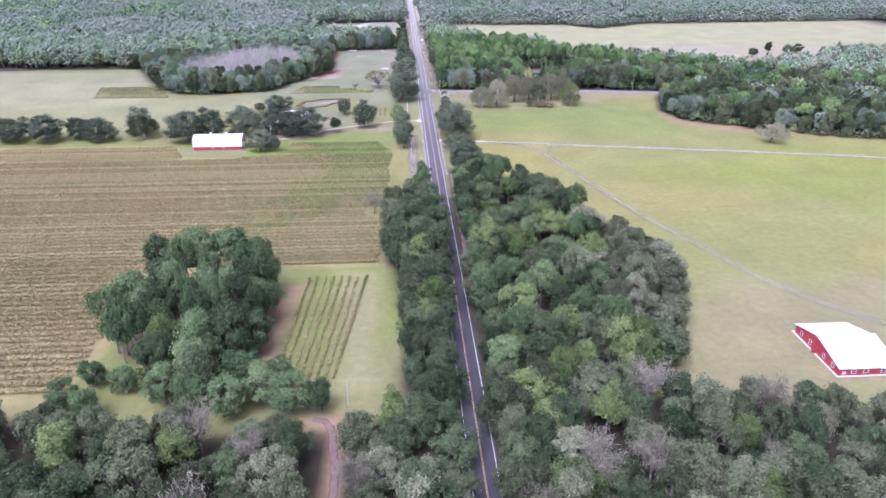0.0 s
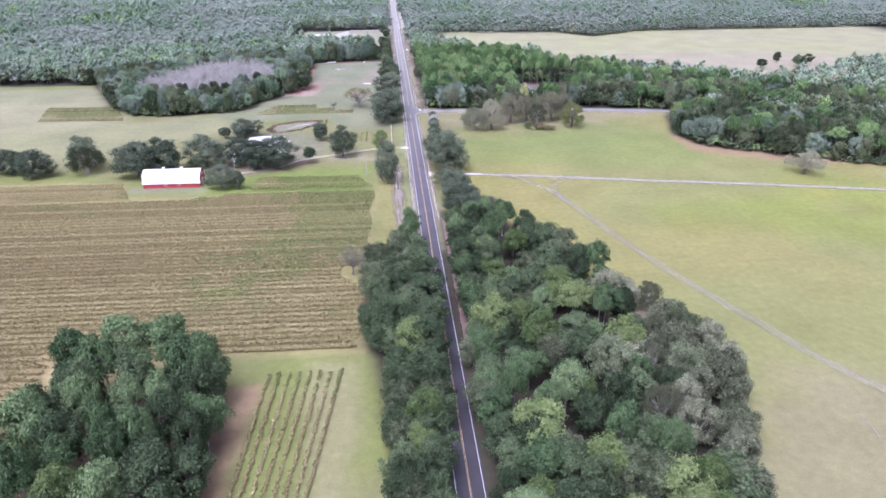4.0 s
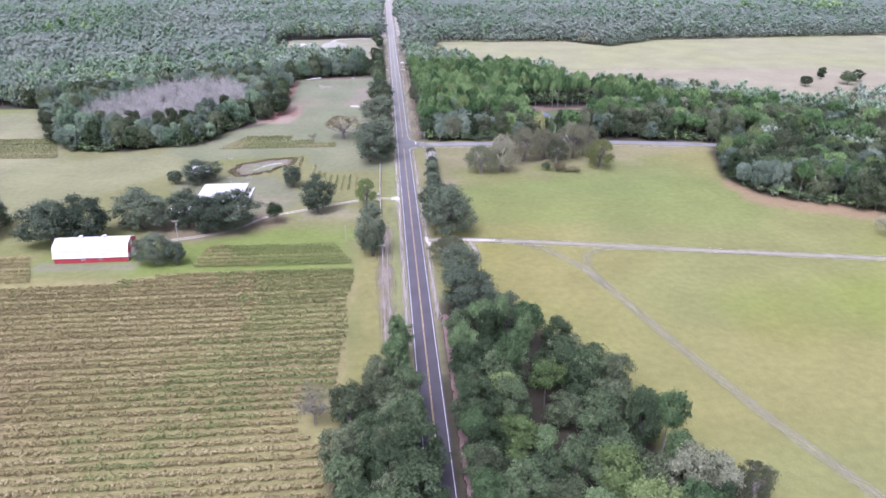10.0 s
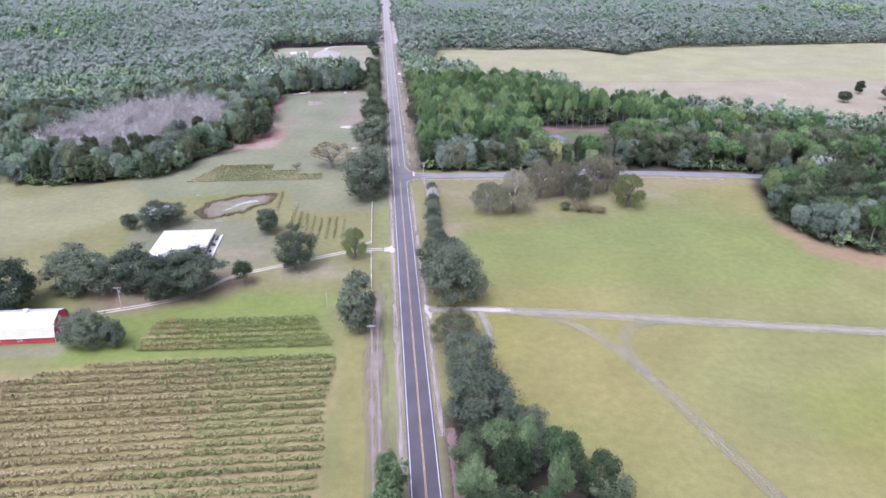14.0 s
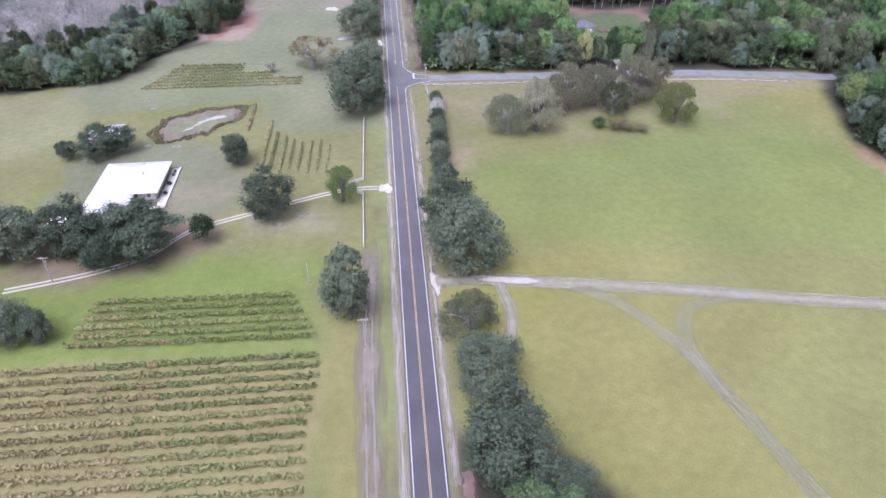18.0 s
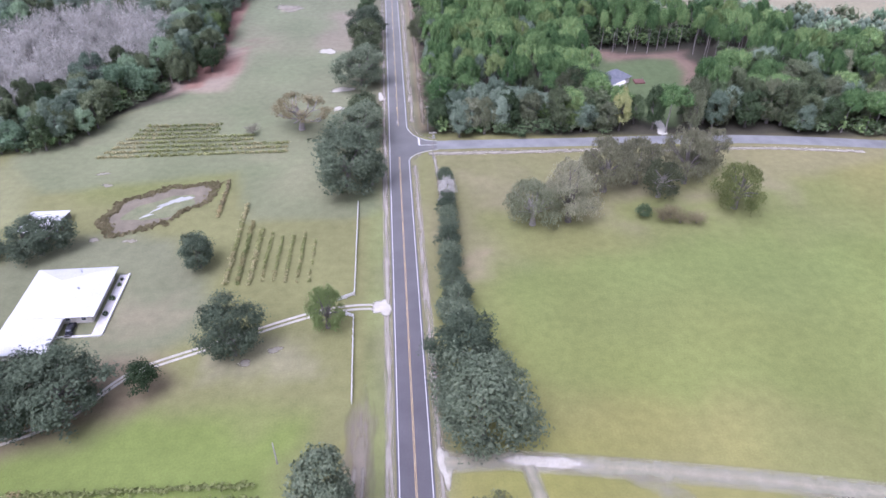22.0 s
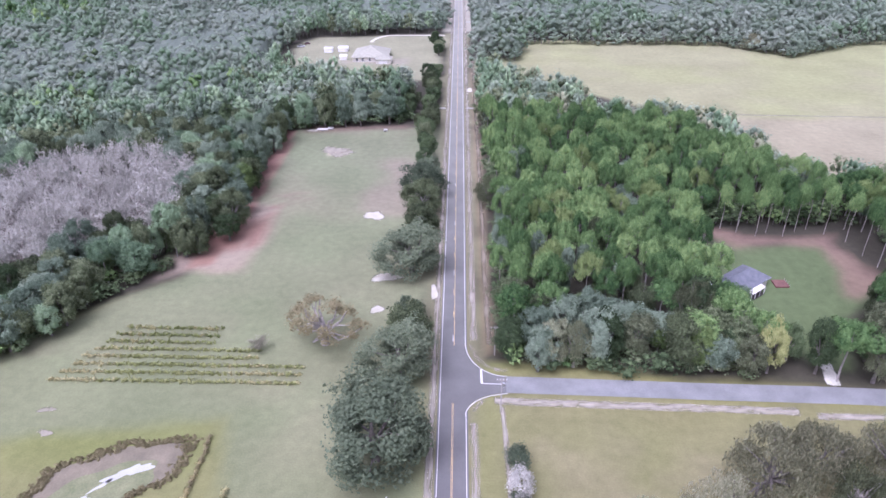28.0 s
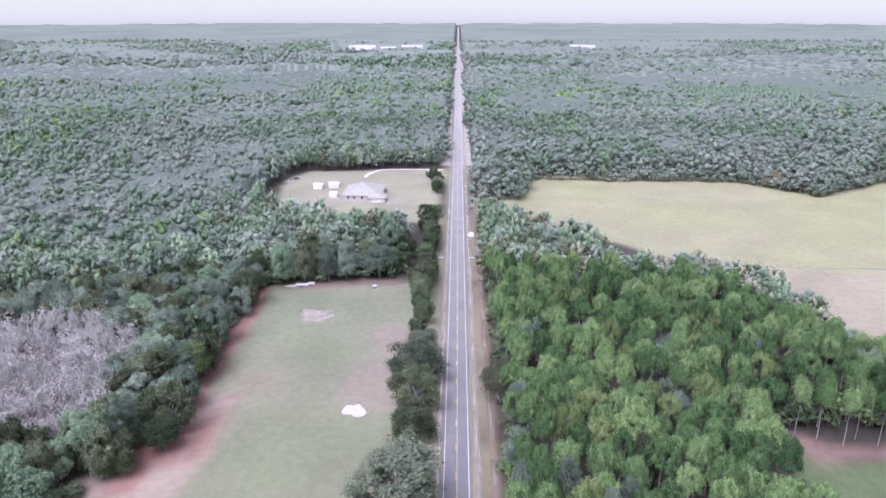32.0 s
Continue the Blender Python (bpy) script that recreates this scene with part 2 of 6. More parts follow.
def verge_material(name, c1, c2, scale, ragged, cover=1.0, along=1.0, crisp=1.6):
    """Loose earth whose edge runs out raggedly into the grass: the ribbon's 'core' value falls to 0 at its rim."""
    m, n, l, p = material(name)
    at = n.new("ShaderNodeAttribute")
    at.attribute_name = "core"
    col = ramp(n, l, noise_fac(n, l, 0.25, 4), [(0.3, c1), (0.7, c2)])
    l.new(times(n, l, col, noise_fac(n, l, 2.5, 3), 0.85, 1.12), p.inputs["Base Color"])
    p.inputs["Roughness"].default_value = 0.95
    co, stretch, tex = n.new("ShaderNodeTexCoord"), n.new("ShaderNodeMapping"), n.new("ShaderNodeTexNoise")
    stretch.inputs["Scale"].default_value = (1, along, 1)
    tex.inputs["Scale"].default_value, tex.inputs["Detail"].default_value, tex.inputs["Roughness"].default_value = scale, 5, 0.65
    l.new(co.outputs["Object"], stretch.inputs["Vector"])
    l.new(stretch.outputs[0], tex.inputs["Vector"])
    wear = tex.outputs["Fac"]
    f = math_node(n, l, "MULTIPLY", math_node(n, l, "SUBTRACT", wear, 0.5), ragged)
    f = math_node(n, l, "ADD", at.outputs["Fac"], f)
    f = math_node(n, l, "MULTIPLY", f, crisp, True)
    f = math_node(n, l, "MULTIPLY", f, cover)
    clear, mix = n.new("ShaderNodeBsdfTransparent"), n.new("ShaderNodeMixShader")
    l.new(f, mix.inputs[0])
    l.new(clear.outputs[0], mix.inputs[1])
    l.new(p.outputs[0], mix.inputs[2])
    l.new(mix.outputs[0], n["Material Output"].inputs["Surface"])
    return m


PALE_SAND = verge_material("pale_bare_sand", (0.39, 0.365, 0.28), (0.52, 0.50, 0.41), 0.3, 1.2)
TAN_SAND = verge_material("tan_bare_sand", (0.30, 0.275, 0.205), (0.40, 0.37, 0.29), 0.5, 2.6, 0.7)
SAND = verge_material("white_sand", (0.48, 0.465, 0.37), (0.64, 0.62, 0.52), 0.5, 2.2)
VERGE = verge_material("sandy_verge", (0.34, 0.305, 0.24), (0.46, 0.425, 0.355), 0.9, 2.6, 0.8, 0.10, 0.8)
TRACK = verge_material("worn_track", (0.312, 0.297, 0.202), (0.378, 0.362, 0.265), 0.35, 0.7, 0.85, 1.0, 0.9)
LANE_DIRT = verge_material("dull_track", (0.295, 0.288, 0.165), (0.365, 0.355, 0.235), 0.35, 2.2, 0.6, 1.0, 0.7)
FAINT = verge_material("faint_track", (0.31, 0.30, 0.20), (0.39, 0.375, 0.27), 0.3, 2.4, 0.6, 1.0, 0.7)
WHEEL_RUT = verge_material("wheel_rut", (0.325, 0.312, 0.205), (0.37, 0.355, 0.24), 0.4, 1.4, 0.36, 1.0, 0.8)
RUT = verge_material("verge_rut", (0.29, 0.262, 0.205), (0.385, 0.355, 0.29), 0.5, 2.4, 0.6, 0.12)
RED_EARTH = verge_material("reddish_earth", (0.20, 0.135, 0.11), (0.28, 0.20, 0.165), 0.3, 1.8, 0.75)
BROWN_EARTH = verge_material("brown_ditch_earth", (0.205, 0.178, 0.125), (0.285, 0.248, 0.180), 0.4, 2.6, 0.85, 0.15, 0.8)
MUD = surface("pond_mud", (0.140, 0.124, 0.082), (0.225, 0.196, 0.132), 0.2, 0.9, fine=2)
SIDE_SAND = verge_material("side_road_sand", (0.33, 0.30, 0.23), (0.44, 0.41, 0.335), 0.3, 2.2, 0.85, 2.5, 0.9)
# the bright sky's reflection is put into the water's pale base colour
WATER = surface("sky_painted_pond_water", (0.40, 0.41, 0.36), (0.50, 0.505, 0.45), 0.1, 0.22)

# ---- mesh helpers ----
def mesh_data(name, v, tris, mats, index=None, tint=None, smooth=True):
    me = bpy.data.meshes.new(name)
    v, tris = np.asarray(v, np.float32), np.asarray(tris, np.int32)
    me.vertices.add(len(v))
    me.vertices.foreach_set("co", v.ravel())
    me.loops.add(tris.size)
    me.loops.foreach_set("vertex_index", tris.ravel())
    me.polygons.add(len(tris))
    me.polygons.foreach_set("loop_start", np.arange(0, tris.size, 3, dtype=np.int32))
    me.polygons.foreach_set("use_smooth", np.full(len(tris), smooth))
    for m in mats:
        me.materials.append(m)
    if index is not None:
        me.polygons.foreach_set("material_index", np.asarray(index, np.int32))
    if tint is not None:
        me.attributes.new("tint", "FLOAT", "POINT").data.foreach_set("value", np.asarray(tint, np.float32))
        me.attributes.new("joined", "FLOAT", "POINT").data.foreach_set("value", np.ones(len(v), np.float32))
    me.update(calc_edges=True)
    return me


def part(name, bm, mat, parent=None, label="", smooth=False):
    me = bpy.data.meshes.new(name)
    bm.normal_update()
    bm.to_mesh(me)
    bm.free()
    me.materials.append(mat)
    if smooth:
        me.polygons.foreach_set("use_smooth", np.full(len(me.polygons), True))
    ob = new(name, me)
    if parent is not None:
        ob.parent = parent
    return tagged(ob, label)


def thing(name, place, label, category, group="", turn=0.0, kind=""):
    ob = new(name)
    ob.matrix_world = pose(*place, 0, 0, turn)
    return tagged(ob, label, category, group, kind)


def box(bm, x0, y0, z0, x1, y1, z1, bevel=0.0):
    m = Matrix.LocRotScale(((x0 + x1) / 2, (y0 + y1) / 2, (z0 + z1) / 2), None, (x1 - x0, y1 - y0, z1 - z0))
    r = bmesh.ops.create_cube(bm, size=1, matrix=m)
    if bevel:
        edges = list({e for v in r["verts"] for e in v.link_edges})
        bmesh.ops.bevel(bm, geom=edges, offset=bevel, segments=1, affect="EDGES")
    return bm


def boxed(*args, bevel=0.0):
    return box(bmesh.new(), *args, bevel=bevel)


def tube(points, radii, sides=6):
    """Vertices and triangles of a tapering tube along points."""
    v, f = [], []
    for i, (p, r) in enumerate(zip(points, radii)):
        p = np.asarray(p, float)
        d = np.asarray(points[min(i + 1, len(points) - 1)], float) - np.asarray(points[max(i - 1, 0)], float)
        d /= np.linalg.norm(d) + 1e-9
        a = np.cross(d, (0.3, 0.9, 0.1))
        a /= np.linalg.norm(a)
        b = np.cross(d, a)
        for k in range(sides):
            w = 2 * math.pi * k / sides
            v.append(p + r * (math.cos(w) * a + math.sin(w) * b))
        if i:
            o = (i - 1) * sides
            for k in range(sides):
                n = (k + 1) % sides
                f += [(o + k, o + n, o + sides + n), (o + k, o + sides + n, o + sides + k)]
    o = (len(points) - 1) * sides
    f += [(o, o + k, o + k + 1) for k in range(1, sides - 1)]
    return np.array(v), np.array(f)


def joined(pieces):
    vs, fs, o = [], [], 0
    for v, f in pieces:
        vs.append(v)
        fs.append(f + o)
        o += len(v)
    return np.concatenate(vs), np.concatenate(fs)


def unit(a):
    return a / (np.linalg.norm(a, axis=-1, keepdims=True) + 1e-9)


OCT_V = np.array([(1, 0, 0), (-1, 0, 0), (0, 1, 0), (0, -1, 0), (0, 0, 1), (0, 0, -1)], float)
OCT_F = np.array([(0, 2, 4), (2, 1, 4), (1, 3, 4), (3, 0, 4), (2, 0, 5), (1, 2, 5), (3, 1, 5), (0, 3, 5)])


def clumps(rng, c, r, leaves, size, core=0.8, squash=0.8, droop=0.0, heart=None, slim=1.0, spread=(0.62, 1.40)):
    """Leaf clumps at centres c with radii r: a rough core each, and leaf sprays facing outward on it."""
    k = len(c)
    bv, bf = OCT_V, OCT_F
    m = len(bv)
    jit = 1 + rng.uniform(-0.34, 0.24, (k, m, 1))
    spin = rng.uniform(0, 6.28, k)
    rot = np.stack([np.stack([np.cos(spin), -np.sin(spin), 0 * spin], 1), np.stack([np.sin(spin), np.cos(spin), 0 * spin], 1), np.stack([0 * spin, 0 * spin, 0 * spin + 1], 1)], 1)
    cv = c[:, None] + np.einsum("kij,mj->kmi", rot, bv) * (r[:, None, None] * core) * jit * (1, 1, squash)
    cf = bf[None] + (np.arange(k) * m)[:, None, None]
    d = rng.normal(size=(k, leaves, 3))
    d[..., 2] = np.abs(d[..., 2]) * 1.1 - 0.45
    d = unit(d)
    at = c[:, None] + d * (r[:, None, None] * rng.uniform(spread[0], spread[1] if len(c) > 12 else 1.12, (k, leaves, 1))) * (1, 1, squash)
    out = unit(c - heart)[:, None] * 0.55 if heart is not None else 0
    far_off = len(c) <= 12
    nor = unit(d * (0.5 if far_off else 0.85 if heart is not None else 1) + out + (0, 0, 0.6 if far_off else 0.2) + rng.normal(size=d.shape) * (0.3 if far_off else 0.5))
    a = unit(np.cross(nor, rng.normal(size=d.shape)))
    b = np.cross(nor, a)
    if droop:
        a = unit(a * (1, 1, 0.2))
        b = unit(b * 0.3 - np.array((0, 0, droop)))
    s = size * rng.uniform(0.45, 1.5, (k, leaves, 1))
    lv = np.stack([at - a * s * 0.8 * slim - b * s * 0.6, at + a * s * 0.8 * slim - b * s * 0.5, at + b * s * 1.05], 2).reshape(-1, 3)
    lf = np.arange(k * leaves * 3).reshape(-1, 3) + m * k
    return np.concatenate([cv.reshape(-1, 3), lv]), np.concatenate([cf.reshape(-1, 3), lf])


# Trees are made for a crown radius of 1 and a height of 1, and take their size from the object's scale;
# RAD and TALL give the proportions for which their clumps come out round.
RAD, TALL = 7.0, 15.0


def crown(kind, seed, n, leaves, size):
    """A crown of clumps over an uneven dome. Kinds: oak, moss, pine, round, sparse, column, cedar, shrub."""
    rng = np.random.default_rng(seed)
    lo, hi, wide, low = {"pine": (0.40, 0.96, 0.72, 1.8), "round": (0.15, 0.96, 0.70, 1.6), "loft": (0.47, 0.98, 0.74, 1.35), "tall": (0.58, 0.97, 0.66, 1.7), "wood": (0.02, 0.95, 0.72, 1.6), "stand": (0.08, 0.96, 0.70, 1.5), "big": (0.03, 0.95, 0.82, 1.9), "cedar": (0.06, 0.98, 0.8, 2), "shrub": (0.05, 0.9, 0.76, 1.5),
                         "column": (0.02, 0.96, 0.78, 1.75), "sparse": (0.06, 0.93, 0.84, 1.75), "limbs": (0.2, 0.94, 0.9, 1.25)}.get(kind, (0.06, 0.93, 0.76, 1.82))
    i = (np.arange(n) + 0.5) / n
    up = 1 - i * low
    ang = np.arange(n) * 2.39996 + rng.uniform(-0.6, 0.6, n)
    side = np.sqrt(np.clip(1 - up * up, 0, 1))
    side = np.where(up < 0, np.maximum(side, 0.8 if kind in ("oak", "moss", "shrub", "big") else 0.55), side)
    far = rng.uniform(0.78, 1.1, n) if kind == "limbs" else rng.uniform(0.60, 1.08, n)
    lobe = 1 + 0.22 * np.sin(ang * 2 + seed) + 0.14 * np.sin(ang * 3 + 2 * seed)
    if kind in ("cedar", "column"):
        up = 1 - 2 * i
        side = np.clip((1 - up) * 0.55, 0.05, 1) if kind == "cedar" else np.clip(np.sqrt(np.clip(1 - up, 0, 1)) * (0.75 + 0.35 * up), 0.2, 1)
        far = rng.uniform(0.75, 1.0, n)
    mid, half = (lo + hi) / 2 * TALL, (hi - lo) / 2 * TALL
    bulge = 1 + 0.12 * np.sin(ang + 3 * seed)
    c = np.stack([np.cos(ang) * side * far * lobe * wide * RAD, np.sin(ang) * side * far * lobe * wide * RAD, mid + up * (0.55 + 0.45 * far) * half * 0.9 * bulge], 1)
    heart = np.array((0, 0, mid - half * (0.5 if n > 12 else 0.3)))
    if n > 12 and kind != "loft":
        # clumps gather on boughs of uneven reach, with gaps between them
        bough = rng.choice(n, max(6, n // 9), replace=False)
        near = np.argmin(np.linalg.norm(c[:, None] - c[bough][None], axis=2), 1)
        reach = rng.uniform(0.80, 1.14, len(bough))[near][:, None]
        c = heart + (c - heart) * reach
        c = c + (c[bough][near] - c) * 0.30
    r = RAD * rng.uniform(*{"round": (0.22, 0.36), "loft": (0.17, 0.27), "wood": (0.20, 0.36), "stand": (0.20, 0.34), "tall": (0.22, 0.34)}.get(kind, (0.17, 0.34)), n) * {"pine": 0.9, "cedar": 0.8, "sparse": 0.80, "limbs": 0.62, "big": 1.28}.get(kind, 1.0) * (38 / n) ** 0.4
    core = {"sparse": 0.26, "limbs": 0.12, "pine": 0.46, "round": 0.46, "loft": 0.72, "wood": 0.60, "stand": 0.60}.get(kind, 0.40)
    if leaves < 8:
        core = 0.95
    v, f = clumps(rng, c, r, leaves, size, core, 0.85, 1.0 if kind == "sparse" else 0.0, heart, 0.45 if kind == "sparse" else 1.0, (0.80, 1.14) if kind == "loft" else (0.62, 1.40))
    if kind in ("moss", "sparse"):
        mv, mf = clumps(rng, c - (0, 0, 0.9), r * (1.5 if kind == "sparse" else 1.0), leaves // 2, size * (1.7 if kind == "sparse" else 1.4), 0.06, 0.9, 1.0, slim=0.4)
        v, f = joined([(v, f), (mv, mf)])
    return v, f, c


def stem(kind, seed, c):
    rng = np.random.default_rng(seed + 50)
    thick = {"pine": 0.26, "shrub": 0.12, "cedar": 0.16, "round": 0.3, "loft": 0.26, "tall": 0.24, "sparse": 0.6, "limbs": 0.6}.get(kind, 0.42)
    top = (0.85 if kind in ("pine", "cedar", "tall", "loft") else 0.5) * TALL
    pts = [(rng.normal() * 0.12 * k, rng.normal() * 0.12 * k, top * k / 4) for k in range(5)]
    pieces = [tube(pts, [thick * (1.35, 1, 0.85, 0.7, 0.4)[k] for k in range(5)], 7)]
    for j in rng.choice(len(c), min(20 if kind == "limbs" else 20 if kind == "sparse" else 9, len(c)), replace=False):
        a = np.array(pts[3 if kind in ("pine", "tall", "loft") else 2]) + (0, 0, rng.uniform(-0.5, 1.0))
        b = np.array(c[j])
        m = (a + b) / 2 + rng.normal(size=3) * (0.9 if kind == "limbs" else 0.4) + (0, 0, 0.3)
        pieces.append(tube([a, m, b], [thick * 0.45, thick * 0.3, thick * 0.1], 5))
    return joined(pieces)


def bare_crown(seed, limbs, twigs, sides=4, thick=0.09):
    """A leafless crown: forking limbs and many thin upright twigs."""
    rng = np.random.default_rng(seed)
    pieces, tips = [], []
    for k in range(limbs):
        w, h = 2.4 * k, rng.uniform(0.25, 0.5) * TALL
        out, rise = rng.uniform(0.35, 0.85) * RAD, rng.uniform(0.2, 0.46) * TALL
        a = np.array((0, 0, h))
        b = a + (math.cos(w) * out * 0.5, math.sin(w) * out * 0.5, rise * 0.6)
        c = a + (math.cos(w) * out, math.sin(w) * out, rise)
        pieces.append(tube([a, b, c], [0.2, 0.13, 0.05], sides))
        tips += [a + (b - a) * rng.uniform(0.5, 1), b, b + (c - b) * 0.5, c]
    tips = np.array(tips)
    at = tips[rng.integers(0, len(tips), twigs)] + rng.normal(size=(twigs, 3)) * (0.9, 0.9, 0.7)
    d = unit(rng.normal(size=(twigs, 3)) * (0.8, 0.8, 0.5) + (0, 0, 0.7)) * rng.uniform(0.8, 2.2, (twigs, 1))
    s = unit(np.cross(d, rng.normal(size=d.shape))) * thick
    v = np.stack([at - s, at + s, at + d], 1).reshape(-1, 3)
    pieces.append((v, np.arange(twigs * 3).reshape(-1, 3)))
    return joined(pieces)


NEAR = {}
for kind, shapes, n, leaves, size in (("oak", 5, 120, 62, 0.27), ("moss", 4, 116, 58, 0.27), ("big", 3, 230, 60, 0.19), ("pine", 4, 80, 80, 0.27), ("round", 4, 84, 76, 0.27), ("loft", 5, 40, 110, 0.25), ("tall", 3, 46, 84, 0.30), ("sparse", 4, 150, 50, 0.22), ("limbs", 1, 120, 40, 0.18),
                                     ("column", 1, 120, 70, 0.25), ("cedar", 1, 40, 80, 0.32), ("shrub", 3, 40, 80, 0.32)):
    NEAR[kind] = []
    for s in range(shapes):
        seed = 11 + 7 * s + len(kind)
        v, f, c = crown(kind, seed, n, leaves, size)
        NEAR[kind].append((v, f, stem(kind, seed, c)))
NEAR["bare"] = [(*bare_crown(31 + s, 16, 1500), tube([(0, 0, 0), (0.1, 0, 4), (0, 0.2, 8)], [0.4, 0.3, 0.15])) for s in range(3)]
CROWNS = {}


def tree(kind, x, y, r, h, leaf=None, label="", category="tree", group="", turn=None, shape=None):
    """One tree of its own: an empty at the foot, trunk with limbs, and crown."""
    rng = random.Random(int(x * 13 + y * 7))
    shape = rng.randrange(len(NEAR[kind])) if shape is None else shape
    leaf = leaf or ("twig" if kind == "bare" else kind)
    key = (kind, shape, leaf)
    if key not in CROWNS:
        v, f, (sv, sf) = NEAR[kind][shape]
        bark = PALE_BARK if leaf in ("bare", "twig", "pine", "deeppine", "moss", "palemoss") or kind == "limbs" else BARK
        CROWNS[key] = (mesh_data("crown", v, f, [LEAF[leaf]]), mesh_data("trunk", sv, sf, [bark]))
    ob = new({"shrub": "shrub", "pine": "pine_tree", "cedar": "cedar_tree", "bare": "bare_tree", "moss": "mossy_oak_tree", "sparse": "mossy_oak_tree", "limbs": "old_oak_tree", "round": "broadleaf_tree", "loft": "pine_tree", "tall": "pine_tree"}.get(kind, "oak_tree"))
    ob.matrix_world = Matrix.LocRotScale((x, y, 0), Euler((0, 0, rng.uniform(0, 6.28) if turn is None else turn)), (r / RAD, r / RAD, h / TALL))
    for nm, me in zip(("crown", "trunk"), CROWNS[key]):
        p = new(nm, me)
        p.parent = ob
    return tagged(ob, label, category, group)


def inside(px, py, poly):
    hit = np.zeros(np.shape(px), bool)
    n = len(poly)
    for i in range(n):
        (x0, y0), (x1, y1) = poly[i], poly[(i + 1) % n]
        if y0 != y1:
            hit ^= ((y0 > py) != (y1 > py)) & (px < (x1 - x0) * (py - y0) / (y1 - y0) + x0)
    return hit


def scatter(poly, gap, seed, holes=()):
    """Irregular places about gap apart within poly, outside the holes."""
    rng = np.random.default_rng(seed)
    p = np.array(poly)
    gx, gy = np.meshgrid(np.arange(p[:, 0].min(), p[:, 0].max() + gap, gap), np.arange(p[:, 1].min(), p[:, 1].max() + gap, gap * 0.87))
    gx = gx + (np.arange(gx.shape[0]) % 2)[:, None] * gap / 2 + rng.uniform(-0.36, 0.36, gx.shape) * gap
    gy = gy + rng.uniform(-0.36, 0.36, gy.shape) * gap
    ok = inside(gx, gy, poly)
    for h in holes:
        ok &= ~inside(gx, gy, h)
    return np.stack([gx[ok], gy[ok]], 1)


MID = {}


def far_shape(kind, seed, n, leaves, size):
    key = (kind, seed, n, leaves)
    if key not in MID:
        if kind == "bare":
            v, f = bare_crown(seed, 10, 300, 3, 0.17)
            MID[key] = (v, f, len(f))
        else:
            v, f, c = crown({"bright": "stand", "pine": "stand", "farpine": "stand", "midpine": "stand"}.get(kind, "wood"), seed, n, leaves, size)
            MID[key] = (*joined([(v, f), tube([(0, 0, 0), (0, 0, TALL * 0.5)], [0.3, 0.2], 4)] if n > 6 else [(v, f)]), len(f))
    return MID[key]


STANDING = {}


def standing(kind, shape, leaf):
    """Crown and trunk of one tree of a wood as a single mesh."""
    key = (kind, shape, leaf)
    if key not in STANDING:
        v, f, (sv, sf) = NEAR[kind][shape]
        av, af = joined([(v, f), (sv, sf)])
        index = np.concatenate([np.zeros(len(f), int), np.ones(len(sf), int)])
        STANDING[key] = mesh_data("tree", av, af, [LEAF[leaf], PALE_BARK if kind in ("round", "loft", "tall") else BARK], index)
    return STANDING[key]


def wood(name, places, mix, radius, height, label, seed, near=300, behind=None):
    """A wood whose front trees are parts of their own; those behind are joined. mix: crown kind, leaf and share; behind: leaf and share."""
    order = np.argsort(places[:, 1] + np.abs(places[:, 0]) * 0.55)
    front, back = places[order[:near]], places[order[near:]]
    rng = random.Random(seed)
    whole = thing(name, (0, 0, 0), label, "forest", kind="stuff")
    for x, y in front:
        kind, leaf = rng.choices([m[:2] for m in mix], [m[2] for m in mix])[0]
        r, h = rng.uniform(*radius), rng.uniform(*height)
        if kind in ("round", "loft", "tall"):
            r, h = r * 0.96, h * 1.06
        ob = new("tree", standing(kind, rng.randrange(len(NEAR[kind])), leaf))
        ob.parent = whole
        ob.matrix_local = Matrix.LocRotScale((x, y, 0), Euler((0, 0, rng.uniform(0, 6.28))), (r / RAD, r / RAD, h / TALL))
    if len(back):
        forest(name, back, behind or [(m[1], m[2]) for m in mix], radius, height, (12, 22, 0.5), label, seed=seed)


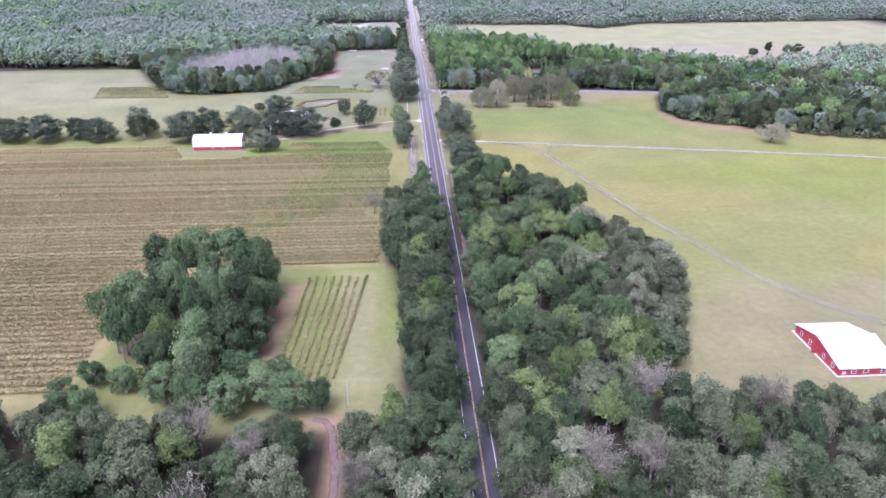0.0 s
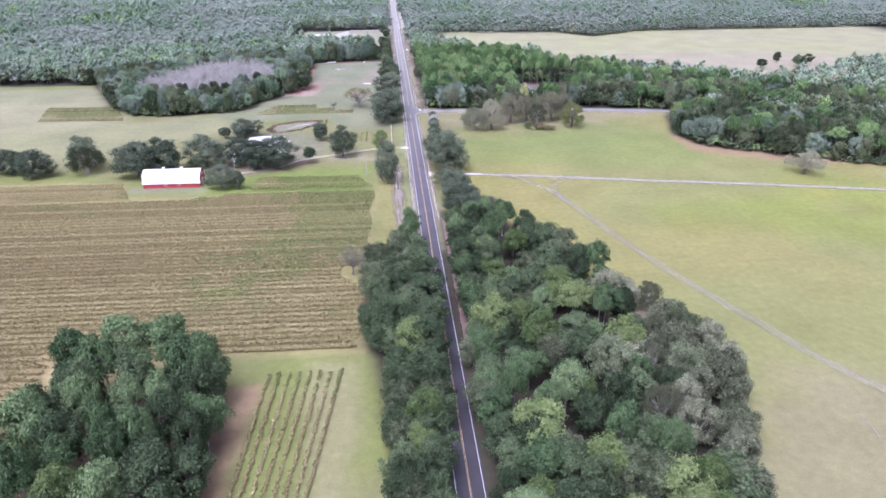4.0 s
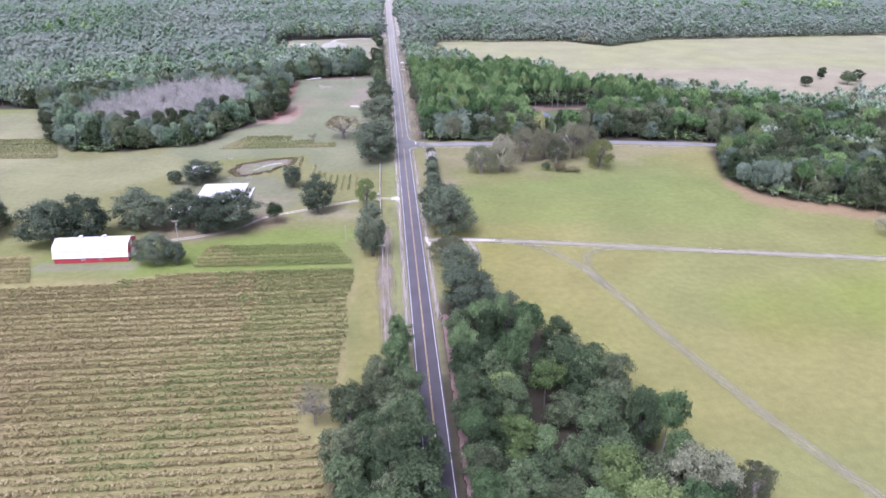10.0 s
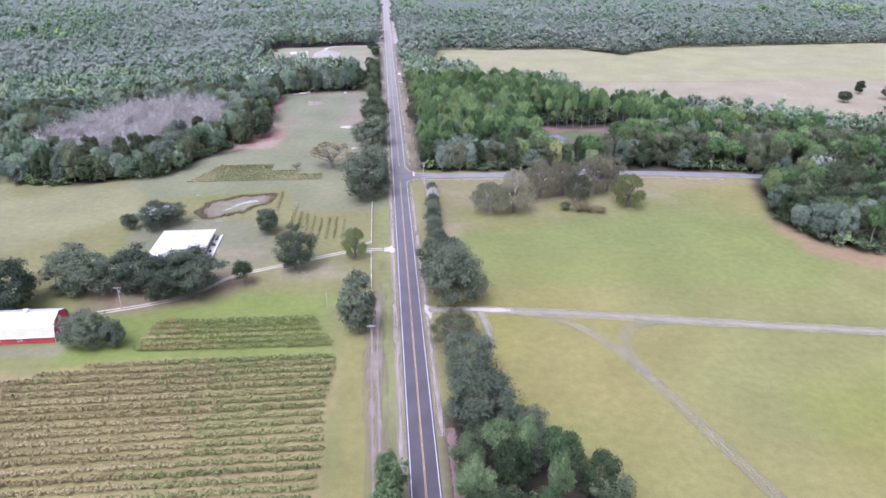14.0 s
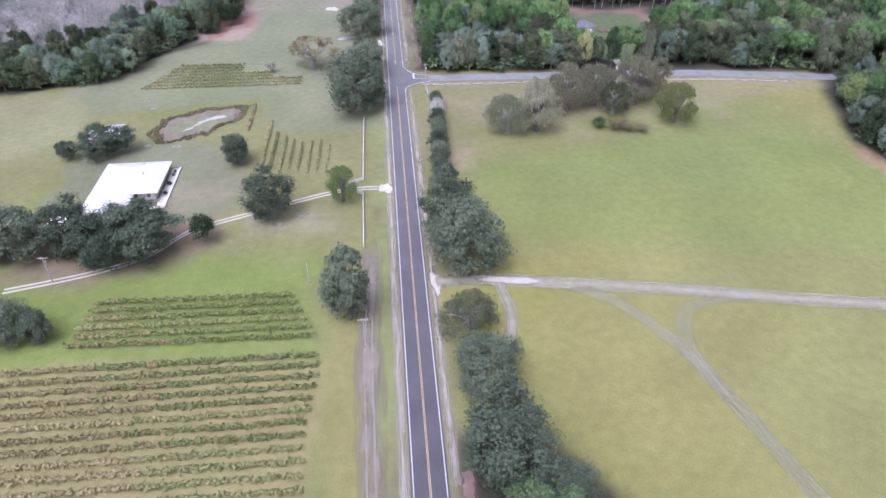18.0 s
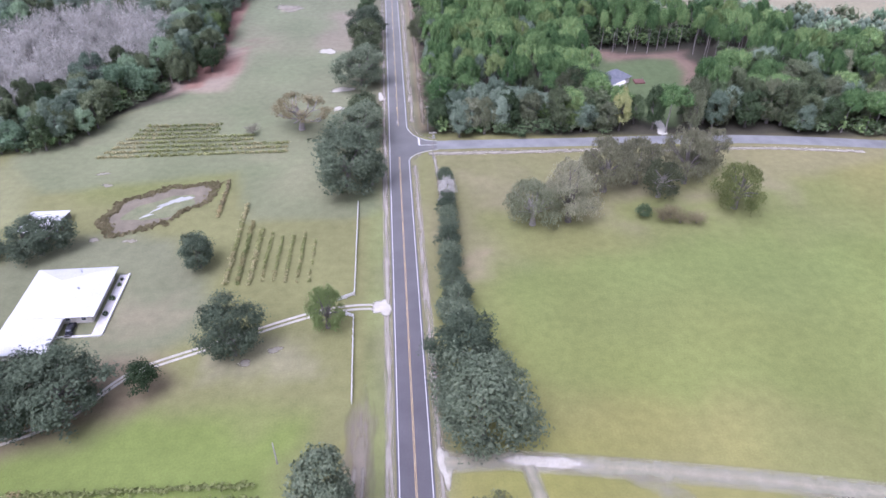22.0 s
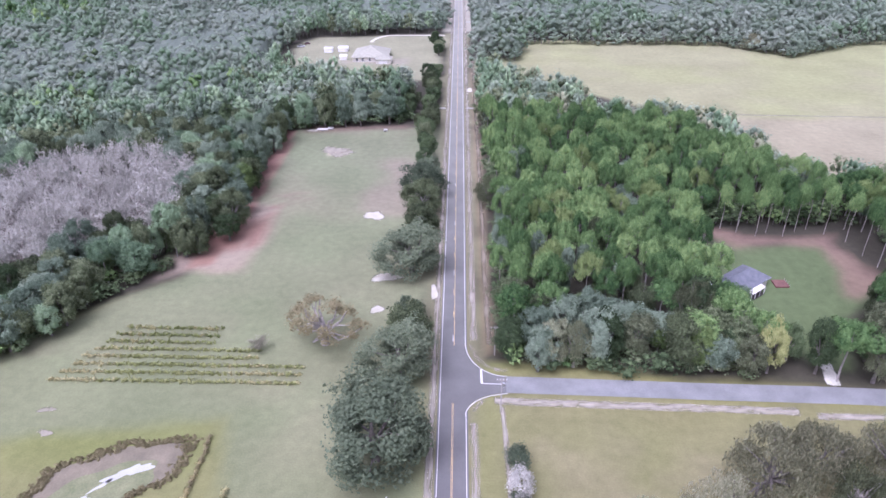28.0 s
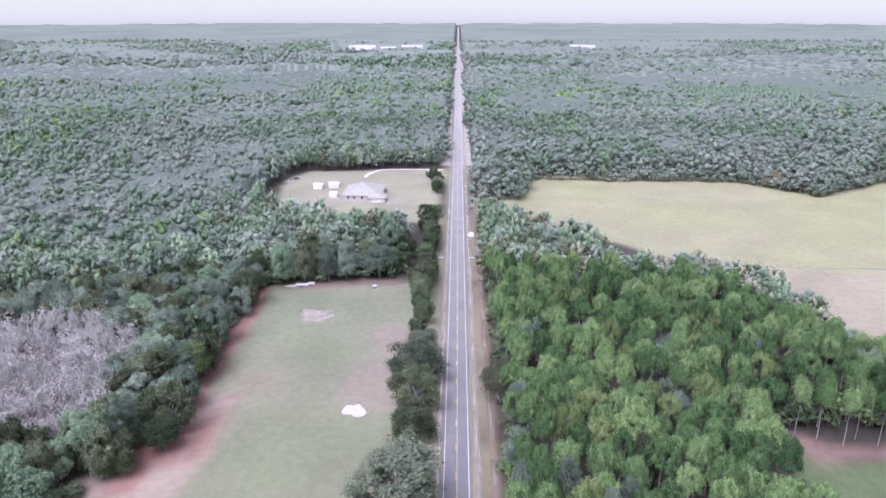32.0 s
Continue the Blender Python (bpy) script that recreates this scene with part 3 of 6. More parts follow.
def forest(name, places, mix, radius, height, lod, label, category="forest", seed=1, stands=0):
    """A wood as one object: its trees joined, each with its own tone and size. mix: kind and share, which with stands (metres) lie in drifts."""
    rng = np.random.default_rng(seed)
    n, leaves, size = lod
    kinds = [k for k, share in mix]
    share = np.array([s for k, s in mix], float)
    leaf_mats = [LEAF[k] for k in kinds]
    vs, fs, ms, ts, o = [], [], [], [], 0
    if stands:
        drift = lattice(places[:, 0], places[:, 1], stands, seed) + 0.5 * lattice(places[:, 0], places[:, 1], stands / 3, seed + 1) + rng.uniform(0, 0.8, len(places))
        pick = np.searchsorted(np.cumsum(share / share.sum())[:-1], np.argsort(np.argsort(drift)) / len(places))
        lift = 0.82 + 0.36 * lattice(places[:, 0], places[:, 1], stands * 0.7, seed + 2)
    else:
        pick = rng.choice(len(kinds), len(places), p=share / share.sum())
        lift = np.ones(len(places))
    for (x, y), k, rise in zip(places, pick, lift):
        v, f, crown_faces = far_shape(kinds[k], int(rng.integers(0, 6)) + 3, n, leaves, size)
        r, h, w = rng.uniform(*radius), rng.uniform(*height) * rise, rng.uniform(0, 6.28)
        if kinds[k] in ("pine", "farpine", "midpine"):
            r, h = r * 0.85, h * 1.12
        c, s = math.cos(w) * r / RAD, math.sin(w) * r / RAD
        vs.append(np.stack([v[:, 0] * c - v[:, 1] * s + x, v[:, 0] * s + v[:, 1] * c + y, v[:, 2] * h / TALL], 1))
        fs.append(f + o)
        m = np.full(len(f), k)
        m[crown_faces:] = len(kinds)
        ms.append(m)
        ts.append(np.full(len(v), rng.uniform(-0.3, 0.75) if n > 6 else rng.uniform(0.0, 0.5)))
        o += len(v)
    me = mesh_data(name, np.concatenate(vs), np.concatenate(fs), [*leaf_mats, BARK], np.concatenate(ms), np.concatenate(ts))
    return tagged(new(name, me), label, category, kind="stuff")


def lattice(x, y, size, seed):
    """Smooth value noise, 0 to 1."""
    g = np.random.default_rng(seed).uniform(0, 1, (64, 64))
    u, v = np.asarray(x) / size, np.asarray(y) / size
    i, j = np.floor(u).astype(int), np.floor(v).astype(int)
    fu, fv = u - i, v - j
    fu, fv = fu * fu * (3 - 2 * fu), fv * fv * (3 - 2 * fv)
    g00, g10 = g[i % 64, j % 64], g[(i + 1) % 64, j % 64]
    g01, g11 = g[i % 64, (j + 1) % 64], g[(i + 1) % 64, (j + 1) % 64]
    return (g00 * (1 - fu) + g10 * fu) * (1 - fv) + (g01 * (1 - fu) + g11 * fu) * fv


def signed(px, py, poly):
    """Distance to the rim of poly, positive inside."""
    d = np.full(px.shape, 1e9)
    n = len(poly)
    for i in range(n):
        a, b = np.array(poly[i], float), np.array(poly[(i + 1) % n], float)
        ab = b - a
        t = np.clip(((px - a[0]) * ab[0] + (py - a[1]) * ab[1]) / (ab @ ab), 0, 1)
        d = np.minimum(d, np.hypot(px - a[0] - t * ab[0], py - a[1] - t * ab[1]))
    return np.where(inside(px, py, poly), d, -d)


def ribbon(name, pts, width, z, mat, label, category, kind="structure", step=2.0, ragged=0.0, soft=True, full=1.0, fade=1):
    """A strip along a smooth line through pts, with a 'core' value that is 0 at the rim and 1 inside."""
    pts = np.array(pts, float)
    t = np.arange(len(pts))
    out = []
    for i in range(len(pts) - 1):
        p0, p1, p2, p3 = pts[max(i - 1, 0)], pts[i], pts[i + 1], pts[min(i + 2, len(pts) - 1)]
        k = max(2, int(np.linalg.norm(p2 - p1) / step))
        for u in np.arange(k) / k:
            out.append(0.5 * (2 * p1 + (p2 - p0) * u + (2 * p0 - 5 * p1 + 4 * p2 - p3) * u * u + (3 * p1 - p0 - 3 * p2 + p3) * u ** 3))
    out = np.array(out + [pts[-1]])
    d = unit(np.gradient(out, axis=0))
    nrm = np.stack([d[:, 1], -d[:, 0]], 1)
    lanes = np.array((-1, -0.55, 0, 0.55, 1)) if soft else np.array((-1.0, 1.0))
    w = width / 2 * (1 + ragged * (lattice(np.arange(len(out)) * 0.37, np.zeros(len(out)), 1, 5) - 0.5))
    v = out[:, None] + nrm[:, None] * lanes[None, :, None] * w[:, None, None]
    v = np.concatenate([v, np.full((*v.shape[:2], 1), z)], 2)
    m = len(lanes)
    f = []
    for i in range(len(out) - 1):
        for j in range(m - 1):
            q = i * m + j
            f += [(q, q + 1, q + m + 1), (q, q + m + 1, q + m)]
    me = mesh_data(name, v.reshape(-1, 3), f, [mat])
    core = np.tile(np.array((-1.1, 0.55, 1, 0.55, -1.1)) * full if soft else np.ones(2), (len(out), 1))
    if soft:
        k = np.arange(len(out))
        ends = np.clip(np.minimum(k, k[::-1]) / fade, 0, 1)[:, None]
        core = core * ends - 1.1 * (1 - ends)
    me.attributes.new("core", "FLOAT", "POINT").data.foreach_set("value", core.ravel().astype(np.float32))
    return tagged(new(name, me), label, category, kind=kind)


def blotch(name, x, y, rx, ry, z, mat, label, turn=0.0, seed=0):
    """A bare patch with an uneven outline that thins out to its rim."""
    k = 28
    w = np.arange(k) * 2 * math.pi / k
    r = 1 + 0.22 * np.sin(2 * w + seed) + 0.14 * np.sin(3 * w + 2.1 * seed) + 0.08 * np.sin(5 * w + seed)
    c, s = math.cos(radians(turn)), math.sin(radians(turn))
    v, core = [(x, y, z)], [1.0]
    for ring, cv in ((0.5, 0.6), (1.0, -1.2)):
        px, py = np.cos(w) * r * rx * ring, np.sin(w) * r * ry * ring
        v += list(zip(x + px * c - py * s, y + px * s + py * c, np.full(k, z)))
        core += [cv] * k
    f = [(0, 1 + i, 1 + (i + 1) % k) for i in range(k)]
    for i in range(k):
        a, b = 1 + i, 1 + (i + 1) % k
        f += [(a, a + k, b + k), (a, b + k, b)]
    me = mesh_data(name, v, f, [mat])
    me.attributes.new("core", "FLOAT", "POINT").data.foreach_set("value", core)
    return tagged(new(name, me), label, "bare ground", kind="structure")

# ---- the ground: one sheet, its cover laid out field by field ----


def axis(lo, hi, step, low_end, high_end, grow=1.16):
    mid = list(np.arange(lo, hi + step, step))
    s, a = step, mid[-1]
    while a < high_end:
        s *= grow
        a += s
        mid.append(a)
    s, a = step, mid[0]
    while a > low_end:
        s *= grow
        a -= s
        mid.insert(0, a)
    return np.array(mid)


GX, GY = np.meshgrid(axis(-270, 330, 2.8, -5600, 5600), axis(90, 960, 2.8, -900, 5800))
WARP = (lattice(GX, GY, 9, 1) - 0.5) * 5 + (lattice(GX, GY, 31, 2) - 0.5) * 7
COVER = np.empty((*GX.shape, 3))
# wood floor everywhere at first, its brown darkened for the shade beneath crowns
COVER[:] = (0.062, 0.058, 0.043)


def lay(poly, colour, soft=2.0, warp=1.0, strength=1.0, patch=None):
    """Covers poly with a colour; the rim is soft and wavers. patch: size and seed of drifts that leave part of it out."""
    d = signed(GX, GY, poly) + WARP * warp
    f = np.clip(d / (2 * soft) + 0.5, 0, 1)
    f = f * f * (3 - 2 * f) * strength
    if patch:
        f = f * np.clip((lattice(GX, GY, patch[0], patch[1]) * 0.7 + lattice(GX, GY, patch[0] / 3, patch[1] + 1) * 0.3 - 0.32) * 4, 0, 1)
    COVER[:] = COVER * (1 - f[..., None]) + np.array(colour) * f[..., None]


PASTURE, LAWN, STRAW = (0.220, 0.222, 0.066), (0.165, 0.190, 0.066), (0.33, 0.305, 0.20)
GREEN, DRY, EARTH = (0.150, 0.212, 0.062), (0.215, 0.196, 0.118), (0.275, 0.190, 0.135)
EAST = [(9, 150), (300, 120), (300, 395), (206, 424), (171, 443), (166, 470), (184, 534), (8, 552)]
WEST = [(-500, 90), (-9, 146), (-9, 560), (-100, 585), (-160, 540), (-220, 560), (-260, 655), (-600, 640)]
lay([(-9, 310), (-9, 980), (9, 980), (9, 310)], (0.185, 0.18, 0.11), 3, 0.6)
lay([(-13, 985), (-13, 2600), (13, 2600), (13, 985)], (0.33, 0.315, 0.25), 3, 0.3)
lay(EAST, PASTURE, 3, 0.5)
lay(EAST, GREEN, 3, 0.5, 0.45, (60, 21))
lay(EAST, DRY, 3, 0.5, 0.4, (85, 33))
lay([(14, 398), (60, 388), (75, 340), (95, 280), (70, 262), (26, 355), (14, 362)], (0.238, 0.215, 0.085), 12, 2, 0.38)
lay([(50, 500), (150, 510), (175, 470), (110, 448), (60, 462)], (0.150, 0.195, 0.070), 16, 2.5, 0.5)
lay([(14, 452), (60, 448), (150, 436), (160, 396), (20, 418)], (0.200, 0.205, 0.085), 12, 1.5, 0.5)
lay([(12, 490), (180, 520), (182, 536), (10, 546)], DRY, 6, 1.2, 0.7)
lay([(9, 500), (30, 492), (34, 470), (9, 465)], (0.22, 0.19, 0.135), 7, 1.5, 0.7)
lay([(9, 445), (110, 440), (140, 480), (110, 535), (9, 540)], (0.172, 0.178, 0.085), 12, 1.5, 0.55)
lay([(50, 146), (175, 140), (180, 200), (112, 224), (80, 206), (64, 172)], (0.222, 0.204, 0.128), 14, 2, 0.8)
lay([(20, 496), (60, 482), (105, 478), (128, 500), (118, 526), (20, 528)], (0.235, 0.212, 0.135), 8, 2, 0.65, (16, 151))
lay([(14, 486), (30, 482), (30, 466), (14, 464)], (0.27, 0.225, 0.165), 4, 1.5, 0.7, (7, 161))
lay([(26, 470), (150, 482), (172, 446), (150, 402), (22, 424)], GREEN, 10, 2, 0.42)
lay([(160, 474), (164, 440), (200, 416), (300, 388), (300, 398), (208, 428), (174, 446), (168, 474)], EARTH, 3, 1.2, 0.75)
lay(WEST, LAWN, 3, 0.5)
lay(WEST, DRY, 3, 0.5, 0.5, (50, 44))
lay([(-600, 420), (-190, 430), (-120, 505), (-125, 545), (-190, 528), (-222, 570), (-258, 640), (-600, 640)], (0.215, 0.222, 0.125), 6, 1, 0.9)
lay([(-600, 520), (-240, 500), (-200, 525), (-235, 590), (-600, 600)], STRAW, 8, 1.5, 0.25)
VINES = [(-26, 238), (-23, 378), (-88, 382), (-115, 380), (-150, 384), (-152, 404), (-420, 412), (-420, 152), (-118, 158), (-112, 190), (-105, 225), (-84, 238)]
lay([(-22, 420), (-22, 376), (-150, 384), (-150, 412), (-60, 424)], (0.160, 0.212, 0.058), 6, 1.5, 0.85)
lay([(-9, 330), (-22, 300), (-24, 400), (-9, 420)], (0.215, 0.205, 0.085), 3, 0.6, 0.8)
lay(VINES, (0.258, 0.228, 0.118), 2, 0.4)
lay([(-420, 152), (-420, 400), (-190, 380), (-120, 330), (-112, 240), (-130, 160)], (0.268, 0.212, 0.118), 20, 2, 0.7)
lay(VINES, (0.235, 0.235, 0.100), 3, 0.4, 0.45, (40, 61))
lay([(-64, 222), (-57, 222), (-57.5, 170), (-66, 176)], EARTH, 2.5, 0.6, 0.85)
lay([(-110, 224), (-68, 226), (-62, 200), (-64, 176), (-84, 164), (-108, 184)], (0.13, 0.095, 0.075), 3, 0.6)
lay([(-42, 232), (-28, 232), (-28, 160), (-38, 160)], (0.245, 0.235, 0.135), 4, 0.6, 0.7)
lay([(-48, 148.5), (-35, 148), (-35, 143), (-48, 143.5)], EARTH, 1.5, 0.4, 0.9)
lay([(-148, 387), (-108, 386), (-108, 394), (-148, 396)], (0.20, 0.19, 0.155), 2, 0.4, 0.8)
lay([(-118, 498), (-70, 490), (-52, 470), (-54, 446), (-78, 428), (-118, 425)], (0.175, 0.185, 0.125), 4, 0.8, 0.9)
lay([(-112, 436), (-60, 444), (-52, 430), (-90, 408), (-118, 412)], (0.19, 0.145, 0.115), 4, 1.2, 0.75)
lay([(-52, 446), (-22, 446), (-22, 432), (-52, 430)], (0.29, 0.265, 0.21), 4, 1.5, 0.5, (9, 71))
lay([(-80, 436), (-54, 450), (-50, 476), (-78, 470)], (0.25, 0.222, 0.165), 5, 1.5, 0.65, (12, 171))
MEADOW = [(-9, 500), (-9, 748), (-84, 744), (-84, 660), (-78, 640), (-92, 596), (-112, 575), (-140, 545), (-120, 520), (-58, 528), (-48, 500)]
lay(MEADOW, (0.185, 0.202, 0.120), 3, 0.5)
lay(MEADOW, (0.222, 0.212, 0.142), 3, 0.5, 0.6, (30, 81))
lay(MEADOW, (0.165, 0.192, 0.108), 3, 0.5, 0.5, (36, 92))
lay([(-100, 596), (-72, 600), (-74, 648), (-86, 660)], (0.32, 0.255, 0.205), 4, 1.2, 0.8)
lay([(-92, 600), (-85, 604), (-81, 650), (-83, 742), (-94, 742), (-90, 650)], (0.27, 0.155, 0.12), 1.5, 0.6, 0.85)
lay([(-88, 612), (-76, 618), (-74, 650), (-82, 650)], (0.235, 0.135, 0.105), 3, 1.4, 0.8, (10, 131))
lay([(-78, 660), (-60, 664), (-60, 656), (-76, 652)], (0.21, 0.15, 0.12), 3, 1.4, 0.6, (8, 141))
lay([(-62, 706), (-54, 707), (-54, 714), (-63, 713)], (0.38, 0.32, 0.25), 2.5, 0.5)
lay([(-30, 700), (-14, 700), (-14, 640), (-34, 650)], (0.26, 0.215, 0.17), 6, 1.5, 0.6)
lay([(-80, 738), (-24, 744), (-24, 752), (-84, 750)], (0.16, 0.12, 0.09), 3, 0.6, 0.9)
CLEARING = [(97, 630), (88, 604), (93, 571), (103, 552), (108, 552), (117, 575), (135, 590), (138, 610), (132, 628), (109, 622)]
lay(CLEARING, (0.105, 0.140, 0.066), 3, 0.6)
lay([(95, 632), (100, 618), (128, 617), (128, 590), (140, 592), (140, 630)], (0.22, 0.15, 0.12), 3, 1.0, 0.85)
lay([(-220, 588), (-192, 668), (-150, 696), (-110, 685), (-100, 622), (-127, 602), (-150, 568)], (0.13, 0.115, 0.10), 5, 1)
FIELD = [(12, 860), (24, 850), (88, 800), (118, 770), (146, 748), (150, 690), (205, 660), (290, 612), (420, 680), (620, 660), (620, 975), (300, 950), (238, 912), (200, 950), (50, 954), (45, 902), (12, 892)]
lay(FIELD, (0.270, 0.278, 0.140), 3, 0.4)
lay([(130, 766), (420, 755), (620, 660), (420, 680), (290, 612), (150, 690)], (0.285, 0.258, 0.17), 6, 0.6, 0.9)
lay(FIELD, (0.275, 0.258, 0.165), 3, 0.4, 0.4, (45, 113))
NORTH_YARD = [(-12, 836), (-60, 842), (-114, 866), (-126, 935), (-112, 962), (-10, 974)]
lay(NORTH_YARD, (0.25, 0.25, 0.16), 4, 0.6)
lay([(-95, 880), (-40, 878), (-40, 890), (-95, 890)], (0.32, 0.29, 0.23), 6, 1.5, 0.7)
lay([(-330, 1620), (-215, 1640), (-215, 1730), (-330, 1700)], STRAW, 12, 1)
lay([(-290, 2280), (-90, 2280), (-90, 2420), (-330, 2420)], (0.42, 0.41, 0.33), 12, 1)
lay([(250, 2300), (420, 2300), (420, 2420), (250, 2420)], (0.38, 0.37, 0.25), 12, 1)
lay([(9, 557), (12, 557), (12, 880), (9, 880)], (0.24, 0.19, 0.12), 1.5, 0.3, 0.8)
lay([(-11, 330), (-6.5, 330), (-6.5, 500), (-9, 500)], (0.20, 0.235, 0.10), 1.5, 0.3, 0.7)

# leaf litter of the near woods, darkened beyond its own brown for crown shade
SHADED_LITTER = (0.048, 0.044, 0.033)
lay([(-200, 60), (-7, 60), (-7, 146), (-36, 140), (-80, 143), (-125, 151), (-200, 156)], SHADED_LITTER, 3, 0.5)
lay([(7, 60), (190, 60), (190, 136), (106, 141), (54, 150), (7, 152)], SHADED_LITTER, 3, 0.5)
lay([(6, 148), (6, 352), (22, 356), (34, 340), (46, 320), (56, 290), (60, 266), (77, 238), (80, 206), (68, 182), (57, 156)], SHADED_LITTER, 3, 0.4)
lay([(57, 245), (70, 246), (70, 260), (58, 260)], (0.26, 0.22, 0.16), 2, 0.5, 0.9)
lay([(-6, 148), (-6, 312), (-15, 308), (-24, 290), (-27, 262), (-25, 240), (-20, 215), (-18, 190), (-20, 148)], SHADED_LITTER, 3, 0.5)
lay([(-39.5, 142), (-35, 142), (-34, 90), (-38.5, 90)], EARTH, 1.5, 0.4, 0.7)
# ground further north keeps its blue, a painted tint of distance haze
south = np.clip((700 - GY) / 250, 0, 1)
COVER[..., 2] *= 1 - 0.16 * south
rows_n, cols_n = GX.shape
GZ = (lattice(GX, GY, 23, 9) - 0.5) * 0.08
GZ = GZ - 1.1 * np.clip(1 - np.hypot((GX + 78.5) / 12.5, (GY - 509) / 8.5), 0, 1) - 0.06
q = (np.arange(rows_n - 1)[:, None] * cols_n + np.arange(cols_n - 1)[None]).ravel()
tri = np.concatenate([np.stack([q, q + 1, q + cols_n + 1], 1), np.stack([q, q + cols_n + 1, q + cols_n], 1)])
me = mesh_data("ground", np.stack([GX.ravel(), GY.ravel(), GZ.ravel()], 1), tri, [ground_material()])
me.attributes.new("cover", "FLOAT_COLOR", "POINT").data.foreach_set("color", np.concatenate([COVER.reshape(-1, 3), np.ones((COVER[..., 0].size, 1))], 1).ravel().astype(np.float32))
tagged(new("ground", me), "flat farmland of yellow-green pasture, lawn, tan rows and bare earth", "ground", kind="structure")

# far edge of the land: added glowing band, painted from pale haze into bright sky
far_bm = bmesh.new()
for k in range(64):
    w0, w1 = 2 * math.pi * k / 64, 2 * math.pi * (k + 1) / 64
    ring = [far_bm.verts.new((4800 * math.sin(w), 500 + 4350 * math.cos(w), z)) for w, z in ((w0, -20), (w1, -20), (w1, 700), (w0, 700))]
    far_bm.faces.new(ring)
fm, fn, fl, fp = material("haze_glow_backdrop")
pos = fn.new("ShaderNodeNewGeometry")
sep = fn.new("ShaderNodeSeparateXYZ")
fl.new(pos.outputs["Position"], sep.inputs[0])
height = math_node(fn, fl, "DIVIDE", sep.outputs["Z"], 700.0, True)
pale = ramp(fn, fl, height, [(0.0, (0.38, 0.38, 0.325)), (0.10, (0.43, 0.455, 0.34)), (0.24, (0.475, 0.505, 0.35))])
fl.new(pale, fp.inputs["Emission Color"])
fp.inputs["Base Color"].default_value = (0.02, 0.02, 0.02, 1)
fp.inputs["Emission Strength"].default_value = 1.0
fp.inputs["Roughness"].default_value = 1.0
tagged(part("backdrop", far_bm, fm), "glowing backdrop painted as hazy distance at the horizon", "backdrop", kind="structure")

# ---- roads ----


def strip(name, pts, width, z, mat, parent=None, label="", kind=""):
    ob = ribbon(name, pts, width, z, mat, label, "road" if kind else "", kind, soft=False)
    if not kind:
        for key in ("category", "kind", "label"):
            if key in ob:
                del ob[key]
    if parent is not None:
        ob.parent = parent
    return ob


ribbon("shoulder", [(-5.2, y) for y in range(325, 1301, 65)], 3.2, 0.015, VERGE, "sandy road shoulder with patchy grass", "shoulder", full=0.95)
ribbon("shoulder", [(5.4, y) for y in range(340, 531, 38)], 3.2, 0.015, VERGE, "sandy road shoulder with patchy grass", "shoulder", full=0.9)
ribbon("shoulder", [(5.7, y) for y in range(562, 1300, 60)], 3.6, 0.015, VERGE, "sandy road shoulder with patchy grass", "shoulder", full=0.9)
ribbon("ditch", [(-11.0, 312), (-11.6, 345), (-12.2, 380), (-11.6, 408), (-10.5, 436)], 10.5, 0.01, BROWN_EARTH, "brown worn verge beside the road", "verge", ragged=0.4, full=1.0, fade=10)
for side_step in (-0.9, 0.9):
    ribbon("wheel_rut", [(-11.4 + side_step, 318), (-11.8 + side_step, 345), (-12.3 + side_step, 380), (-11.6 + side_step, 406)], 0.9, 0.014, RUT, "pale wheel rut in the verge", "verge")
ribbon("ditch", [(7.0, 230), (7.2, 270), (7.6, 310), (7.8, 345)], 4.5, 0.01, RED_EARTH, "reddish earth verge under the trees", "verge")
ribbon("ditch", [(10.0, 560), (10.3, 640), (10.3, 760), (10.5, 900)], 3.2, 0.01, BROWN_EARTH, "brown ditch along the road", "verge")
ribbon("ditch", [(-7.5, 130), (-7.5, 180), (-7.5, 230)], 4.0, 0.01, RED_EARTH, "reddish earth verge under the trees", "verge")

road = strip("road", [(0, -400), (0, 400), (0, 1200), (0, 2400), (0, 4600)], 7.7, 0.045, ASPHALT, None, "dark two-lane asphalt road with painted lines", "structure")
for x0, spans in ((-3.35, ((-300, 2400),)), (3.35, ((-300, 532), (561, 2400)))):
    for y0, y1 in spans:
        strip("edge_line", [(x0, y0), (x0, (y0 + y1) / 2), (x0, y1)], 0.17, 0.055, PAINT_WHITE, road)
for x0 in (-0.14, 0.14):
    strip("centre_line", [(x0, -300), (x0, 120), (x0, 536)], 0.11, 0.055, PAINT_YELLOW, road)
strip("centre_line", [(0.17, 560), (0.17, 900), (0.17, 1500)], 0.16, 0.055, PAINT_YELLOW, road)
for k in range(34):
    y0 = 562 + 12.2 * k
    strip("centre_dash", [(-0.17, y0), (-0.17, y0 + 1.6), (-0.17, y0 + 3.2)], 0.16, 0.055, PAINT_YELLOW if k % 3 else PAINT_WHITE, road)

SIDE = [(3.0, 544.4), (9, 544.0), (14, 543.6), (60, 542.0), (128, 539.0), (190, 528.5), (260, 512), (420, 470), (700, 400)]
side = strip("side_road", SIDE[2:], 6.6, 0.035, OLD_ASPHALT, None, "pale worn asphalt side road", "structure")
apron_bm = bmesh.new()
south = [(3.0 + 11 * (1 - math.cos(a)), 531.5 + 8.6 * math.sin(a)) for a in np.linspace(0, math.pi / 2, 9)]
north = [(3.0 + 11 * (1 - math.cos(a)), 561.5 - 14.5 * math.sin(a)) for a in np.linspace(0, math.pi / 2, 9)]
